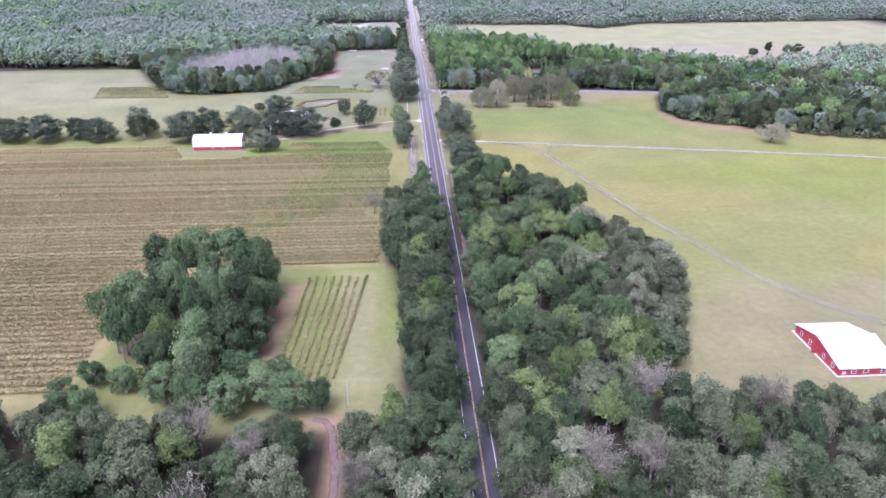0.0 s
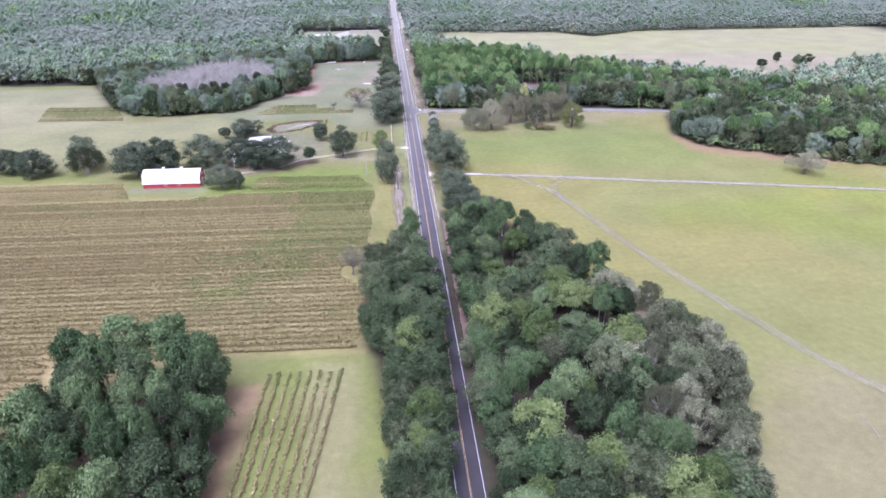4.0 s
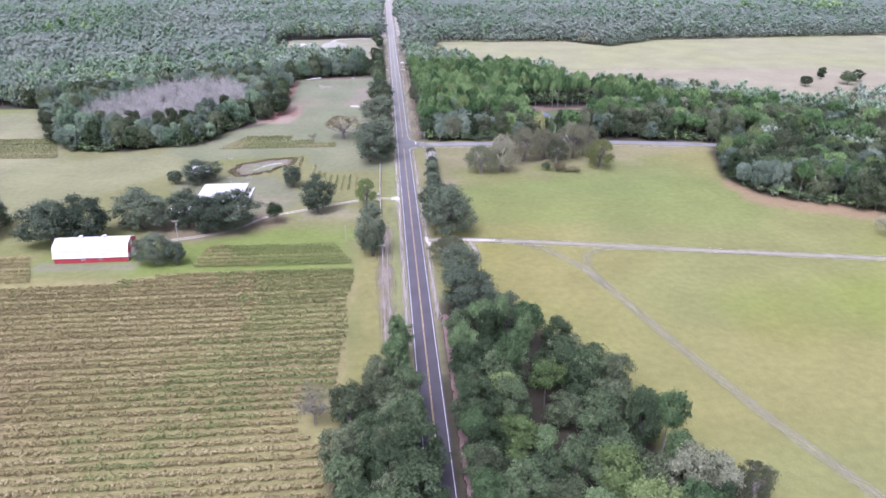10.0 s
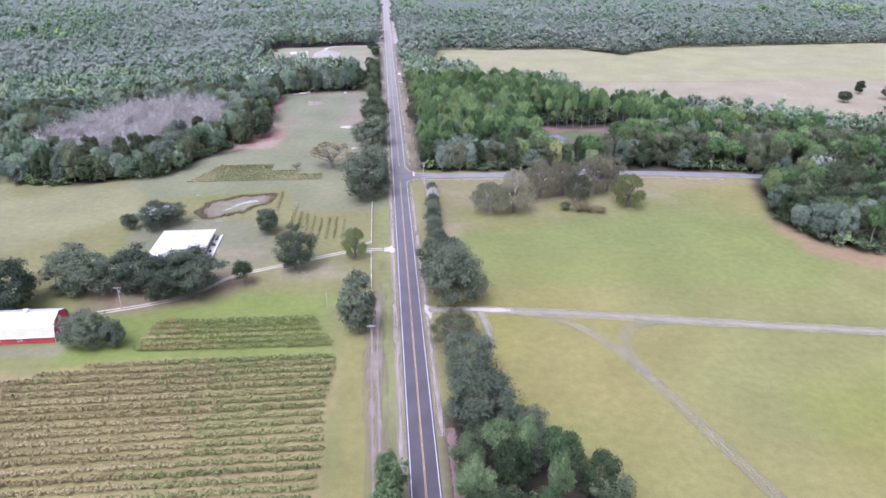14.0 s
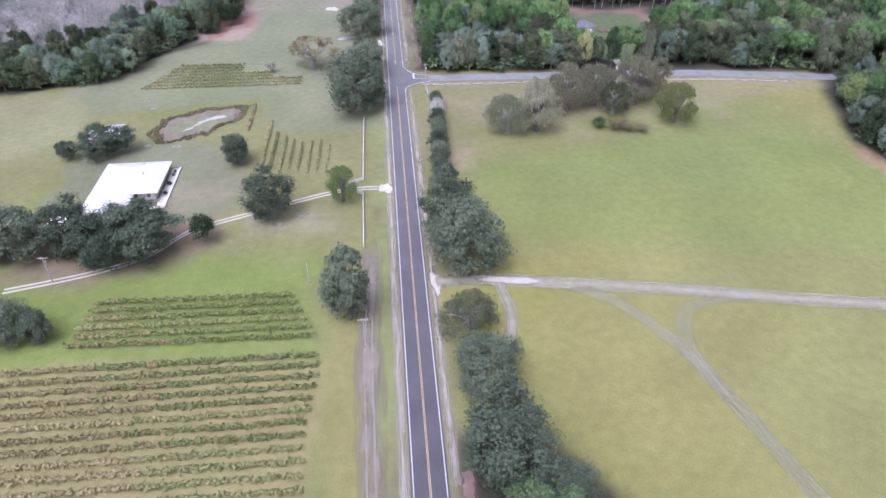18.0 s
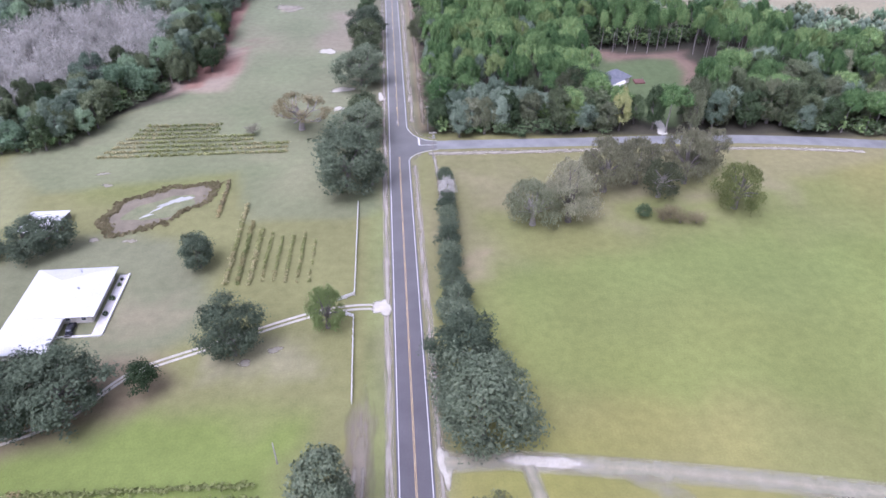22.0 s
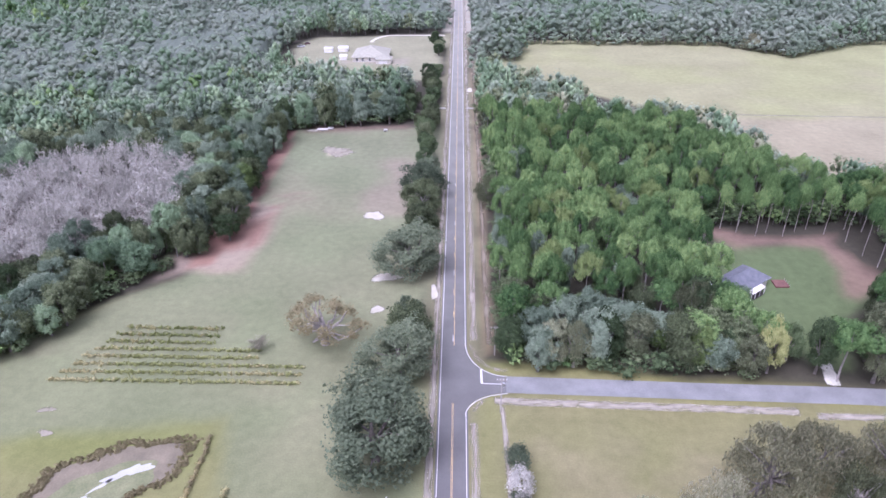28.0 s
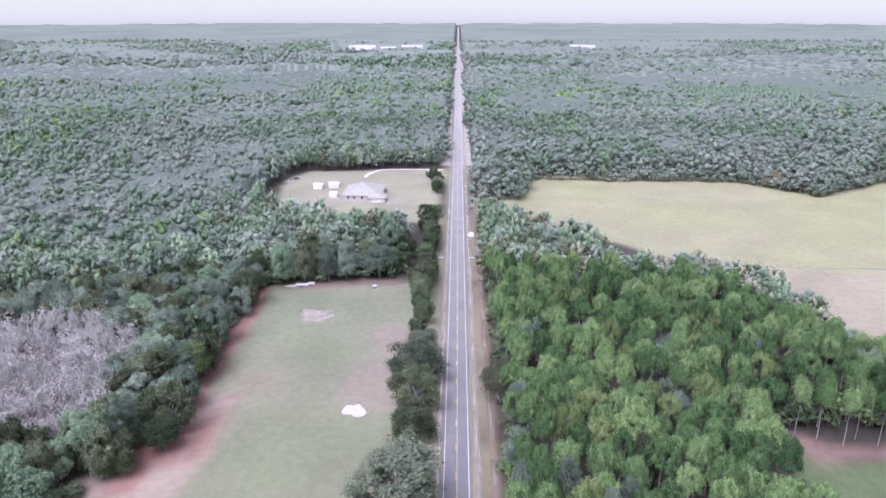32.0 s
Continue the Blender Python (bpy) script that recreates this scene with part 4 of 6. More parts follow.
outline = [(2.6, 531.5)] + south + north[::-1] + [(2.6, 561.5)]
apron_bm.faces.new([apron_bm.verts.new((x, y, 0.04)) for x, y in outline])
apron = tagged(part("junction_apron", apron_bm, ASPHALT), "dark asphalt mouth of the side road", "road", kind="structure")
strip("edge_line", [(x + 0.15, y - 0.35) if 0 < i < 8 else (x + 0.3, y) for i, (x, y) in enumerate(south)], 0.22, 0.05, PAINT_WHITE, apron)
strip("edge_line", [(x + 0.3, y - 0.1) for x, y in north], 0.22, 0.05, PAINT_WHITE, apron)
strip("stop_bar", [(7.6, 544.0), (7.6, 546.5), (7.6, 549.6)], 0.6, 0.05, PAINT_WHITE, apron)
strip("centre_line", [(7.4, 543.9), (11, 543.75), (14, 543.6)], 0.25, 0.05, PAINT_WHITE, apron)
ribbon("shoulder", [(10, 537.2), (16, 537.0), (40, 536.2), (88, 534.6)], 4.6, 0.012, SIDE_SAND, "strip of pale sand along the side road", "shoulder")
ribbon("shoulder", [(12.5, 536), (12.8, 524), (13, 505), (13.5, 480)], 2.2, 0.012, VERGE, "sandy strip beside the shrubs", "shoulder", full=1.0)
ribbon("shoulder", [(90, 533), (130, 532), (170, 526)], 4.0, 0.012, SIDE_SAND, "strip of pale sand along the side road", "shoulder")
ribbon("shoulder", [(4.8, 532), (6.3, 535.5), (9.5, 538.6)], 2.0, 0.012, VERGE, "sandy corner of the junction", "shoulder", full=0.6)
ribbon("shoulder", [(4.8, 562), (6.4, 555), (10, 550.5), (16, 549)], 2.4, 0.012, VERGE, "sandy corner of the junction", "shoulder", full=0.6)

# ---- tracks and drives ----
ribbon("farm_track", [(5, 405), (14, 405), (24, 404), (67, 396.5), (105, 388.5), (147, 380.5), (200, 370), (290, 350)], 8.6, 0.05, TRACK, "pale dirt farm track across the pasture", "track")
ribbon("farm_track", [(6, 405), (16, 405), (30, 403.2), (48, 400)], 4.4, 0.056, PALE_SAND, "pale sandy start of the farm track", "track", fade=9)
ribbon("farm_track", [(69, 360), (70.5, 355), (78, 326), (89, 288), (97, 266), (106, 244), (112, 228), (120, 212), (131, 196), (146, 180)], 7.0, 0.04, LANE_DIRT, "pale dirt track curving through the pasture", "track")
ribbon("farm_track", [(42, 400), (49, 396), (54, 391.5), (58, 386), (62, 379), (66, 370), (70, 357)], 6.4, 0.044, FAINT, "pale track joining the dirt road", "track")
ribbon("farm_track", [(92, 391.5), (80, 391), (71.5, 388), (67.5, 381), (66.5, 370), (69, 360)], 7.0, 0.036, LANE_DIRT, "faint loop of the track beside the fork", "track")
LINE = np.array([(66.5, 372), (68.5, 362), (70.5, 355), (78, 326), (89, 288), (97, 266), (106, 244), (112, 228), (120, 212), (131, 196), (146, 180)], float)
across = unit(np.gradient(LINE, axis=0))[:, ::-1] * (1, -1)
for side in (-1.15, 1.15):
    ribbon("wheel_rut", LINE + across * side, 1.9, 0.048, WHEEL_RUT, "pale wheel rut of the pasture track", "track", fade=4)
ribbon("farm_track", [(109.6, 199), (109.3, 194), (109.2, 189), (108.8, 184)], 0.9, 0.02, TRACK, "short pale path to the red building", "track")
ribbon("farm_track", [(23, 404), (24.6, 394), (24.0, 385), (20, 374)], 5.4, 0.06, TRACK, "sandy loop under the trees", "track")
DRIVE = [(-8, 455), (-16, 455), (-27, 452.5), (-50, 443), (-66, 435.5), (-76, 424), (-90, 417), (-112, 411)]
for side_step in (-0.8, 0.8):
    ribbon("driveway", [(x, y + side_step) for x, y in DRIVE], 1.4, 0.02, PALE_SAND, "pale twin-rutted sandy driveway", "driveway")
blotch("sand_patch", 63.5, 252, 5.5, 7.0, 0.03, TAN_SAND, "pale bare clearing at the roadside wood's edge", 30, 6)
blotch("drive_mouth", -6.6, 454.6, 3.6, 6.0, 0.022, PALE_SAND, "white sandy mouth of the driveway", seed=2)
blotch("drive_mouth", 6.2, 404.5, 2.4, 8.0, 0.022, PALE_SAND, "white sandy mouth of the farm track", seed=3)
blotch("drive_mouth", -6.5, 588, 2.2, 6.5, 0.022, PALE_SAND, "white sandy pull-off beside the road", seed=4)
blotch("drive_mouth", 7.5, 816, 3.6, 6.0, 0.022, SAND, "pale mouth of a drive beside the road", seed=5)
ribbon("driveway", [(100.4, 543.5), (101, 547.5), (102, 552), (102, 558)], 5.4, 0.05, SAND, "white sandy driveway into the wooded clearing", "driveway")
ribbon("driveway", [(-10, 972), (-40, 972), (-58, 970), (-66, 958), (-68, 945)], 5.0, 0.02, SAND, "pale driveway to the far house", "driveway")
ribbon("dirt_lane", [(-45, 146.5), (-40.5, 146), (-38, 141), (-37.5, 136), (-36.5, 130), (-36, 120), (-37, 100)], 3.4, 0.02, RED_EARTH, "reddish dirt lane into the woods", "track")
ribbon("field_track", [(128, 771), (160, 769.5), (205, 767.5), (330, 762)], 3.0, 0.02, TRACK, "pale track across the straw field", "track")
for x, y, rx, ry, s, bed in ((-23, 597, 7, 5, 1, PALE_SAND), (-32, 643, 5.6, 7, 2, PALE_SAND), (-24, 578, 3, 4, 7, PALE_SAND), (-57.5, 712, 12, 10, 3, TAN_SAND), (-75, 742, 6, 2.5, 5, PALE_SAND)):
    blotch("sand_patch", x, y, rx, ry, 0.02, bed, "bare white sand in the meadow", seed=s)
for x, y, s in ((-82, 490.5, 2), (-93, 492, 4), (-40, 437, 5), (-33, 441, 6), (-99, 524, 3), (-103, 532, 1)):
    blotch("sand_patch", x, y, 3.2, 1.7, 0.018, TAN_SAND, "small pale bare patch in the grass", seed=s)

# ---- pond ----
pond = thing("pond", (-78.5, 508.8, 0), "shallow drying pond with a weedy rim and water painted sky-pale", "pond", kind="structure")


def pool(name, cx, cy, rx, ry, z, mat, seed, turn, uneven=1.0):
    bm = bmesh.new()
    c, s = math.cos(radians(turn)), math.sin(radians(turn))
    pts = []
    for k in range(36):
        w = 2 * math.pi * k / 36
        r = 1 + uneven * (0.10 * math.sin(2 * w + seed) + 0.09 * math.sin(3 * w + 2 * seed) + 0.06 * math.sin(7 * w))
        px, py = rx * r * math.cos(w), ry * r * math.sin(w)
        pts.append(bm.verts.new((cx + px * c - py * s, cy + px * s + py * c, z)))
    bm.faces.new(pts)
    return part(name, bm, mat, pond)


pool("mud", 0, 0, 16.0, 9.8, -0.03, MUD, 1, 33)
pool("water", 5.2, 3.4, 4.4, 1.5, 0.0, WATER, 2, 30, 2.6)
pool("water", 0.6, -0.6, 2.6, 0.5, 0.0, WATER, 3, 52, 2.2)
pool("water", -2.4, -4.8, 2.4, 0.5, 0.0, WATER, 5, 30, 2.4)
pool("reed_bed", 1.5, -0.6, 11.0, 5.8, -0.012, surface("pond_grass", (0.135, 0.155, 0.072), (0.215, 0.226, 0.118), 0.25, 0.95, fine=2), 3, 33)
rng = np.random.default_rng(5)
w = rng.uniform(0, 6.28, 640)
rr = 1 + 0.10 * np.sin(2 * w + 1) + 0.09 * np.sin(3 * w + 2) + 0.06 * np.sin(7 * w)
ex, ey = 17.4 * rr * np.cos(w) * rng.normal(0.97, 0.06, 640), 10.8 * rr * np.sin(w) * rng.normal(0.97, 0.08, 640)
tc, ts = math.cos(radians(33)), math.sin(radians(33))
cen = np.stack([ex * tc - ey * ts, ex * ts + ey * tc, np.full(640, 0.2)], 1)
v, f = clumps(rng, cen, rng.uniform(0.25, 0.6, 640), 12, 0.26)
rim = new("weedy_rim", mesh_data("weedy_rim", v, f, [LEAF["weed"]], smooth=False))
rim.parent = pond
tagged(rim, "ring of brown-green weeds")

# ---- vine and shrub rows ----


def crop_row(p0, p1, width, height, leaf, keep, seed, label, category, group, gap=0.75, z=0.0):
    """One planted row as a line of leafy clumps with thin places."""
    rng = np.random.default_rng(seed)
    p0, p1 = np.array(p0, float), np.array(p1, float)
    n = max(3, int(np.linalg.norm(p1 - p0) / gap))
    u = (np.arange(n) + rng.uniform(-0.3, 0.3, n)) / n
    xy = p0 + (p1 - p0) * u[:, None] + rng.normal(size=(n, 2)) * width * 0.10
    vigour = lattice(xy[:, 0], xy[:, 1], 17, 3) * 0.35 + lattice(xy[:, 0], xy[:, 1], 5, 8) * 0.3 + rng.uniform(0, 0.35, len(xy))
    ok = vigour > keep
    xy, vigour = xy[ok], vigour[ok]
    if not len(xy):
        return None
    h = height * (0.55 + 0.75 * vigour) * rng.uniform(0.75, 1.2, len(xy))
    c = np.concatenate([xy, (h * (0.5 if z == 0 else 0.75) + z)[:, None]], 1)
    v, f = clumps(rng, c, width * 0.46 * rng.uniform(0.75, 1.25, len(xy)), 12, width * 0.19, 0.74, 0.8 if z == 0 else 0.6)
    o = c[0] * (1, 1, 0)
    drift = lattice(xy[:, 0], xy[:, 1], 40, 12) * 0.55 + lattice(xy[:, 0], xy[:, 1], 9, 14) * 0.3 + rng.uniform(0, 0.15, len(xy))
    # the vineyard is rusty in the south-west and greener towards the road and the north
    drift = drift + np.clip((xy[:, 0] + 75) / 180 + (xy[:, 1] - 335) / 330, -0.3, 0.3) > 0.54 if leaf == "vine" else drift > 0.6
    other = np.concatenate([np.repeat(drift, 8), np.repeat(drift, 12)])
    ob = new("crop_row", mesh_data("crop_row", v - o, f, [LEAF[leaf], LEAF["greenvine" if leaf in ("vine", "palevine") else "vine"]], other))
    ob.location = o
    return tagged(ob, label, category, group, "stuff")


ROW = "low row of yellow-green and rust-brown vines on mown grass"
for k in range(65):
    y = 379.4 - 3.38 * k
    x1 = -24.5 - max(0, (376 - y)) * 0.025 - (max(0, 1 - ((y - 292) / 11) ** 2) * 10 + 0.7 * math.sin(y * 1.7))
    if y > 240:
        x0 = -98 if k == 0 else -110 if k == 1 else -262 + (376 - y) * 0.3
    else:
        x1, x0 = -117 + (240 - y) * 0.02 - (4 if y > 225 else 0), -222 + (240 - y) * 0.4
    crop_row((x0, y), (x1, y), 1.7, 0.95, "vine", 0.10, 100 + k, ROW, "vine row", "rows of the big vineyard", 0.72, 0.3)
for k in range(7):
    crop_row((-268, 399 - 3.3 * k), (-152 + k * 1.5, 399 - 3.3 * k), 1.5, 0.95, "vine", 0.10, 200 + k, ROW, "vine row", "rows of the big vineyard", 0.8, 0.3)
for k in range(6):
    y = 402.0 - 3.2 * k
    crop_row((-83.5 - 0.5 * k, y + 1.2), (-32 + k * 1.3, y), 1.6, 1.2, "vine", 0.10, 300 + k, "leafy green vine row in the small northern block", "vine row", "rows of the northern vine block", 0.72, 0.35)
for k in range(8):
    crop_row((-54 + 3.03 * k, 228), (-57 + 2.45 * k, 164), 1.25, 1.2, "greenvine", 0.22, 330 + k, "row of young green shrubs in the small plot", "shrub row", "rows of the small plot", 0.8)
for k, top in enumerate((507, 497, 493, 491, 488, 490, 490, 486)):
    x = -49.5 + k * 3.3
    crop_row((x, top), (x - 0.3, 466), 1.4 if k < 3 else 1.1, 1.8 if k < 3 else 1.3, "palevine", 0.22 if k < 3 else 0.42, 350 + k, "garden row of yellowing bushes", "shrub row", "garden rows beside the driveway", 0.7)
for k in range(8):
    y = 567 - k * 3.4
    crop_row((-97 - k * 1.6, y), (-68 + (14 if k > 2 else 0) + (14 if k > 4 else 0), y - 0.5), 1.5, 1.0, "palevine", 0.16, 370 + k, "low olive row of vines in the far plot", "vine row", "rows of the far vine plot", 0.85)
for k in range(12):
    crop_row((-262 + k * 0.8, 572 - k * 3.4), (-212 + k * 1.4, 571 - k * 3.4), 1.5, 1.0, "palevine", 0.14, 410 + k, "low olive row of vines in the western plot", "vine row", "rows of the western vine plot", 0.9)
crop_row((-58, 523), (-58, 500), 1.5, 1.2, "weed", 0.2, 390, "narrow strip of weeds beside the pond", "shrub row", "")

# ---- woods ----
SIDEWAY = [(0, 550), (130, 545), (192, 534), (262, 517), (430, 475), (426, 464), (256, 506), (188, 523), (126, 533), (0, 537)]
NORTH_EAST = [(13, 550), (186, 533), (420, 474), (520, 480), (520, 640), (420, 668), (360, 618), (290, 600), (216, 645), (190, 660), (140, 672), (142, 700), (113, 752), (75, 752), (64, 792), (13, 850)]
EAST_WOOD = [(186, 522), (168, 470), (175, 443), (207, 424), (262, 396), (520, 370), (520, 470), (420, 462), (262, 505)]
GREY_SWAMP = [(-215, 590), (-190, 664), (-150, 692), (-114, 682), (-104, 625), (-127, 606), (-150, 572)]
NORTH_WEST = [(-142, 548), (-122, 552), (-110, 583), (-95, 602), (-86, 650), (-88, 742), (-24, 754), (-26, 812), (-72, 820), (-112, 842), (-132, 890), (-124, 960), (-12, 980), (-12, 1040), (-420, 1040), (-420, 660), (-256, 655), (-218, 576), (-190, 540)]
OPEN = [(97, 642), (140, 645), (152, 622), (146, 600), (138, 588), (119, 572), (109, 547), (100, 547), (92, 556), (85, 559), (82, 584), (83, 612)]
PINES = [(14, 575), (86, 572), (86, 640), (140, 640), (142, 612), (182, 560), (182, 640), (140, 655), (108, 725), (75, 728), (14, 745)]
pines_in = scatter(PINES, 7.5, 3, [OPEN])
wood("pine_wood", pines_in, [("loft", "pine", 6), ("loft", "bright", 0.6), ("oak", "mid", 0.4), ("moss", "moss", 0.3)], (3.7, 5.0), (15.5, 20.5), "dense stand of bright green pines", 3, 420)
rest = scatter(NORTH_EAST, 7.8, 4, [OPEN, PINES, SIDEWAY])
# the mid leaves, and all but the moss behind, have haze in their colour
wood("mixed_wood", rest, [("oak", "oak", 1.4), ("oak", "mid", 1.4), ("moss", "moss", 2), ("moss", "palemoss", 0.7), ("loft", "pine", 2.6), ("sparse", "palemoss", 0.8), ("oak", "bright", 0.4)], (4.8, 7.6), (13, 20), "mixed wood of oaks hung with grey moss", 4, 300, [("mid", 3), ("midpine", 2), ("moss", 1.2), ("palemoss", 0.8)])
wood("mixed_wood", scatter(EAST_WOOD, 7.8, 5, [SIDEWAY]), [("oak", "oak", 2.4), ("oak", "mid", 1.8), ("moss", "moss", 2), ("oak", "bright", 0.6), ("loft", "pine", 0.5)], (4.8, 7.6), (12, 20), "mixed wood of oaks and pines at the pasture's edge", 5)
forest("bare_swamp_wood", scatter(GREY_SWAMP, 5.8, 6), [("bare", 1)], (4.0, 6.4), (9, 18), (3, 0, 0.8), "leafless grey swamp trees standing close", seed=6)
front = scatter(NORTH_WEST, 7.8, 7, [GREY_SWAMP, NORTH_YARD, [(-420, 760), (-130, 760), (-130, 1050), (-420, 1050)], [(-130, 985), (0, 985), (0, 1050), (-130, 1050)]])
# mostly haze-lightened leaves, more so in the trees behind
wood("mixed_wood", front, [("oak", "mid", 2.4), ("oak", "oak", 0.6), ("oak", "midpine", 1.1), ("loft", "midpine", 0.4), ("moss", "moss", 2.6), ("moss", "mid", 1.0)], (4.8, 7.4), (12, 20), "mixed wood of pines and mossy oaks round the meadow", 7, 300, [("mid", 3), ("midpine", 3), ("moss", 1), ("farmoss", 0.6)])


def edge_of(poly, gap, seed, depth, holes=()):
    """Places within a band along the rim of a wood."""
    p = scatter(poly, gap, seed, holes)
    d = signed(p[:, 0], p[:, 1], poly)
    for h in holes:
        d = np.minimum(d, -signed(p[:, 0], p[:, 1], h))
    return p[d < depth]


for seed, poly, holes in ((61, NORTH_EAST, [OPEN, SIDEWAY]), (62, EAST_WOOD, [SIDEWAY]), (63, NORTH_WEST, [GREY_SWAMP, NORTH_YARD])):
    rim = edge_of(poly, 4.6, seed, 6.5, holes)
    rim = rim[(rim[:, 0] > -270) & (rim[:, 0] < 330) & (rim[:, 1] < 890) & ~inside(rim[:, 0], rim[:, 1], [(80, 545), (155, 545), (155, 641), (90, 641)])]
    forest("understory", rim, [("oak", 5), ("moss", 2), ("pine", 1)], (2.6, 3.8), (3.5, 7.0), (6, 26, 0.75), "dense bushes along the foot of the wood", seed=seed)
FAR_LOD = (8, 8, 0.75)
# mostly leaf tones that carry painted haze, with a few plain oaks and pines
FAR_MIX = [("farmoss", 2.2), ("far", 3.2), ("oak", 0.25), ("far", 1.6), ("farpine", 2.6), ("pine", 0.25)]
FAR_LABEL = "far mixed woods with haze painted into their grey-green leaves"
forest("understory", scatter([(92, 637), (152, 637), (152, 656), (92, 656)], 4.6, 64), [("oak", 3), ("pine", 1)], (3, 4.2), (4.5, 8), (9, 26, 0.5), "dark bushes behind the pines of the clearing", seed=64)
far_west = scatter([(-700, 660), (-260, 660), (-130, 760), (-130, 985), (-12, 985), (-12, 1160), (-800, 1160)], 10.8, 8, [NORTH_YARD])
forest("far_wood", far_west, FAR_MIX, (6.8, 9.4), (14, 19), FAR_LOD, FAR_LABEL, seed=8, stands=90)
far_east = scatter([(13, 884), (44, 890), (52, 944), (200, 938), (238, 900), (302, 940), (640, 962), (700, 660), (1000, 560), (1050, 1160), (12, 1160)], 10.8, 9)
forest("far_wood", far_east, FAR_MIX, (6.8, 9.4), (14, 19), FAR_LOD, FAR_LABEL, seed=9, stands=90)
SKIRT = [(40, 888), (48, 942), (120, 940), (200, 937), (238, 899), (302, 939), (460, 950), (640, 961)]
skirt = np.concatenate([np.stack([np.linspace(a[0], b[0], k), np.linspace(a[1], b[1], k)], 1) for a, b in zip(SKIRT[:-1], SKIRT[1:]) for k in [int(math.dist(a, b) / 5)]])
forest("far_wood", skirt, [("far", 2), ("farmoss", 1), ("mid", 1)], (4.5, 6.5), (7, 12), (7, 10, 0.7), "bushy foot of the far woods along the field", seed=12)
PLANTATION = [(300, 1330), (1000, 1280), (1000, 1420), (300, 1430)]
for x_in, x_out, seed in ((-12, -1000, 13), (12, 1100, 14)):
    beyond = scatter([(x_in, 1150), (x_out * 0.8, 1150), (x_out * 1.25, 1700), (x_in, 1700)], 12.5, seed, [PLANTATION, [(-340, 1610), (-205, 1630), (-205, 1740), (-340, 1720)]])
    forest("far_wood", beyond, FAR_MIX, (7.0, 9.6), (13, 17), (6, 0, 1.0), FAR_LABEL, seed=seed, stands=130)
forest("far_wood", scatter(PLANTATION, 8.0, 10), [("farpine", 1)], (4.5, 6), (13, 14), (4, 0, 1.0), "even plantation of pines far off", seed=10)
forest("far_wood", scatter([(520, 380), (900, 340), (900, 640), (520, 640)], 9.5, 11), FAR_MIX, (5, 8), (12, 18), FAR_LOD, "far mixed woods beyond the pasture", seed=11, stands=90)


def canopy(name, x_in, x_out, seed, y0=1000.0, y1=4650.0):
    """The closed roof of the far woods, as a lumpy sheet of stands of uneven height out of which single crowns rise.
    Its nearer part is added filler that lifts dark gaps, in place of haze.
    """
    ys = [y0]
    while ys[-1] < y1:
        ys.append(ys[-1] + 7 + max(0, ys[-1] - 1400) * 0.012)
    ys = np.array(ys)
    u = np.linspace(0, 1, 300) ** 1.15
    X = x_in + (x_out - x_in) * u[None] * (np.ones((len(ys), 1)) if y1 < 1100 else 0.45 + ys[:, None] / 4650 * 0.55)
    Y = np.repeat(ys[:, None], 300, 1)
    r = np.random.default_rng(seed)
    Y = Y + r.uniform(-3, 3, Y.shape)
    stand = np.clip((lattice(X, Y, 130, seed) - 0.45) * 8, 0, 1)
    Z = 9.0 + (stand * 5 + lattice(X, Y, 55, seed + 5) * 4) * np.clip((Y - 900) / 900, 0.3, 1) + r.uniform(0, 1, X.shape) ** 1.5 * 3.5
    Z[0] = Z[:, -1] = -0.5
    gap = inside(X, Y, [(-340, 1600), (-205, 1620), (-205, 1740), (-340, 1720)]) | inside(X, Y, [(-330, 2240), (-85, 2240), (-85, 2430), (-330, 2430)]) | inside(X, Y, [(250, 2260), (420, 2260), (420, 2430), (250, 2430)])
    Z[gap] = -1
    Z[:, 0] = -0.5
    m = X.shape[1]
    q = (np.arange(len(ys) - 1)[:, None] * m + np.arange(m - 1)[None]).ravel()
    t = np.concatenate([np.stack([q, q + 1, q + m + 1], 1), np.stack([q, q + m + 1, q + m], 1)])
    tint = (lattice(X, Y, 170, seed + 1) * 1.1 + lattice(X, Y, 45, seed + 2) * 0.4 + r.uniform(0, 1, X.shape) * 0.2 - 0.3).ravel()
    # near faces take the painted gap shade, distant ones the painted haze
    tagged(new(name, mesh_data(name, np.stack([X, Y, Z], 2).reshape(-1, 3), t, [LEAF["under"], LEAF["canopy"]], tint=tint, index=np.tile(r.uniform(1450, 2000, len(q)) < Y.ravel()[q], 2))), "unbroken far woods to the horizon, shade and haze painted in", "forest", kind="stuff")


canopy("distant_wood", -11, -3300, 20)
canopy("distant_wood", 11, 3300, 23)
# added filler under the north-western crowns, so that their gaps stay pale
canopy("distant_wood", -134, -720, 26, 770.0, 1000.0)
for x_in, x_out, seed in ((-12, -1300, 15), (12, 1400, 16)):
    crests = scatter([(x_in, 1700), (x_out, 1700), (x_out * 1.5, 2600), (x_in, 2600)], 25, seed, [[(-360, 1590), (-190, 1590), (-190, 1760), (-360, 1760)], [(-350, 2200), (-70, 2200), (-70, 2440), (-350, 2440)], [(240, 2220), (440, 2220), (440, 2440), (240, 2440)]])
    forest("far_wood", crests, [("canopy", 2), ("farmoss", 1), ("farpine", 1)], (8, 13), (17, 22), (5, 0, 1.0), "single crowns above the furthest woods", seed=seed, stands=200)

# trees that stand close to the camera's line, each its own
OAK, MOSS, PINE = "dark green live oak with a broad crown", "live oak veiled in grey moss", "tall green pine with a rounded crown"
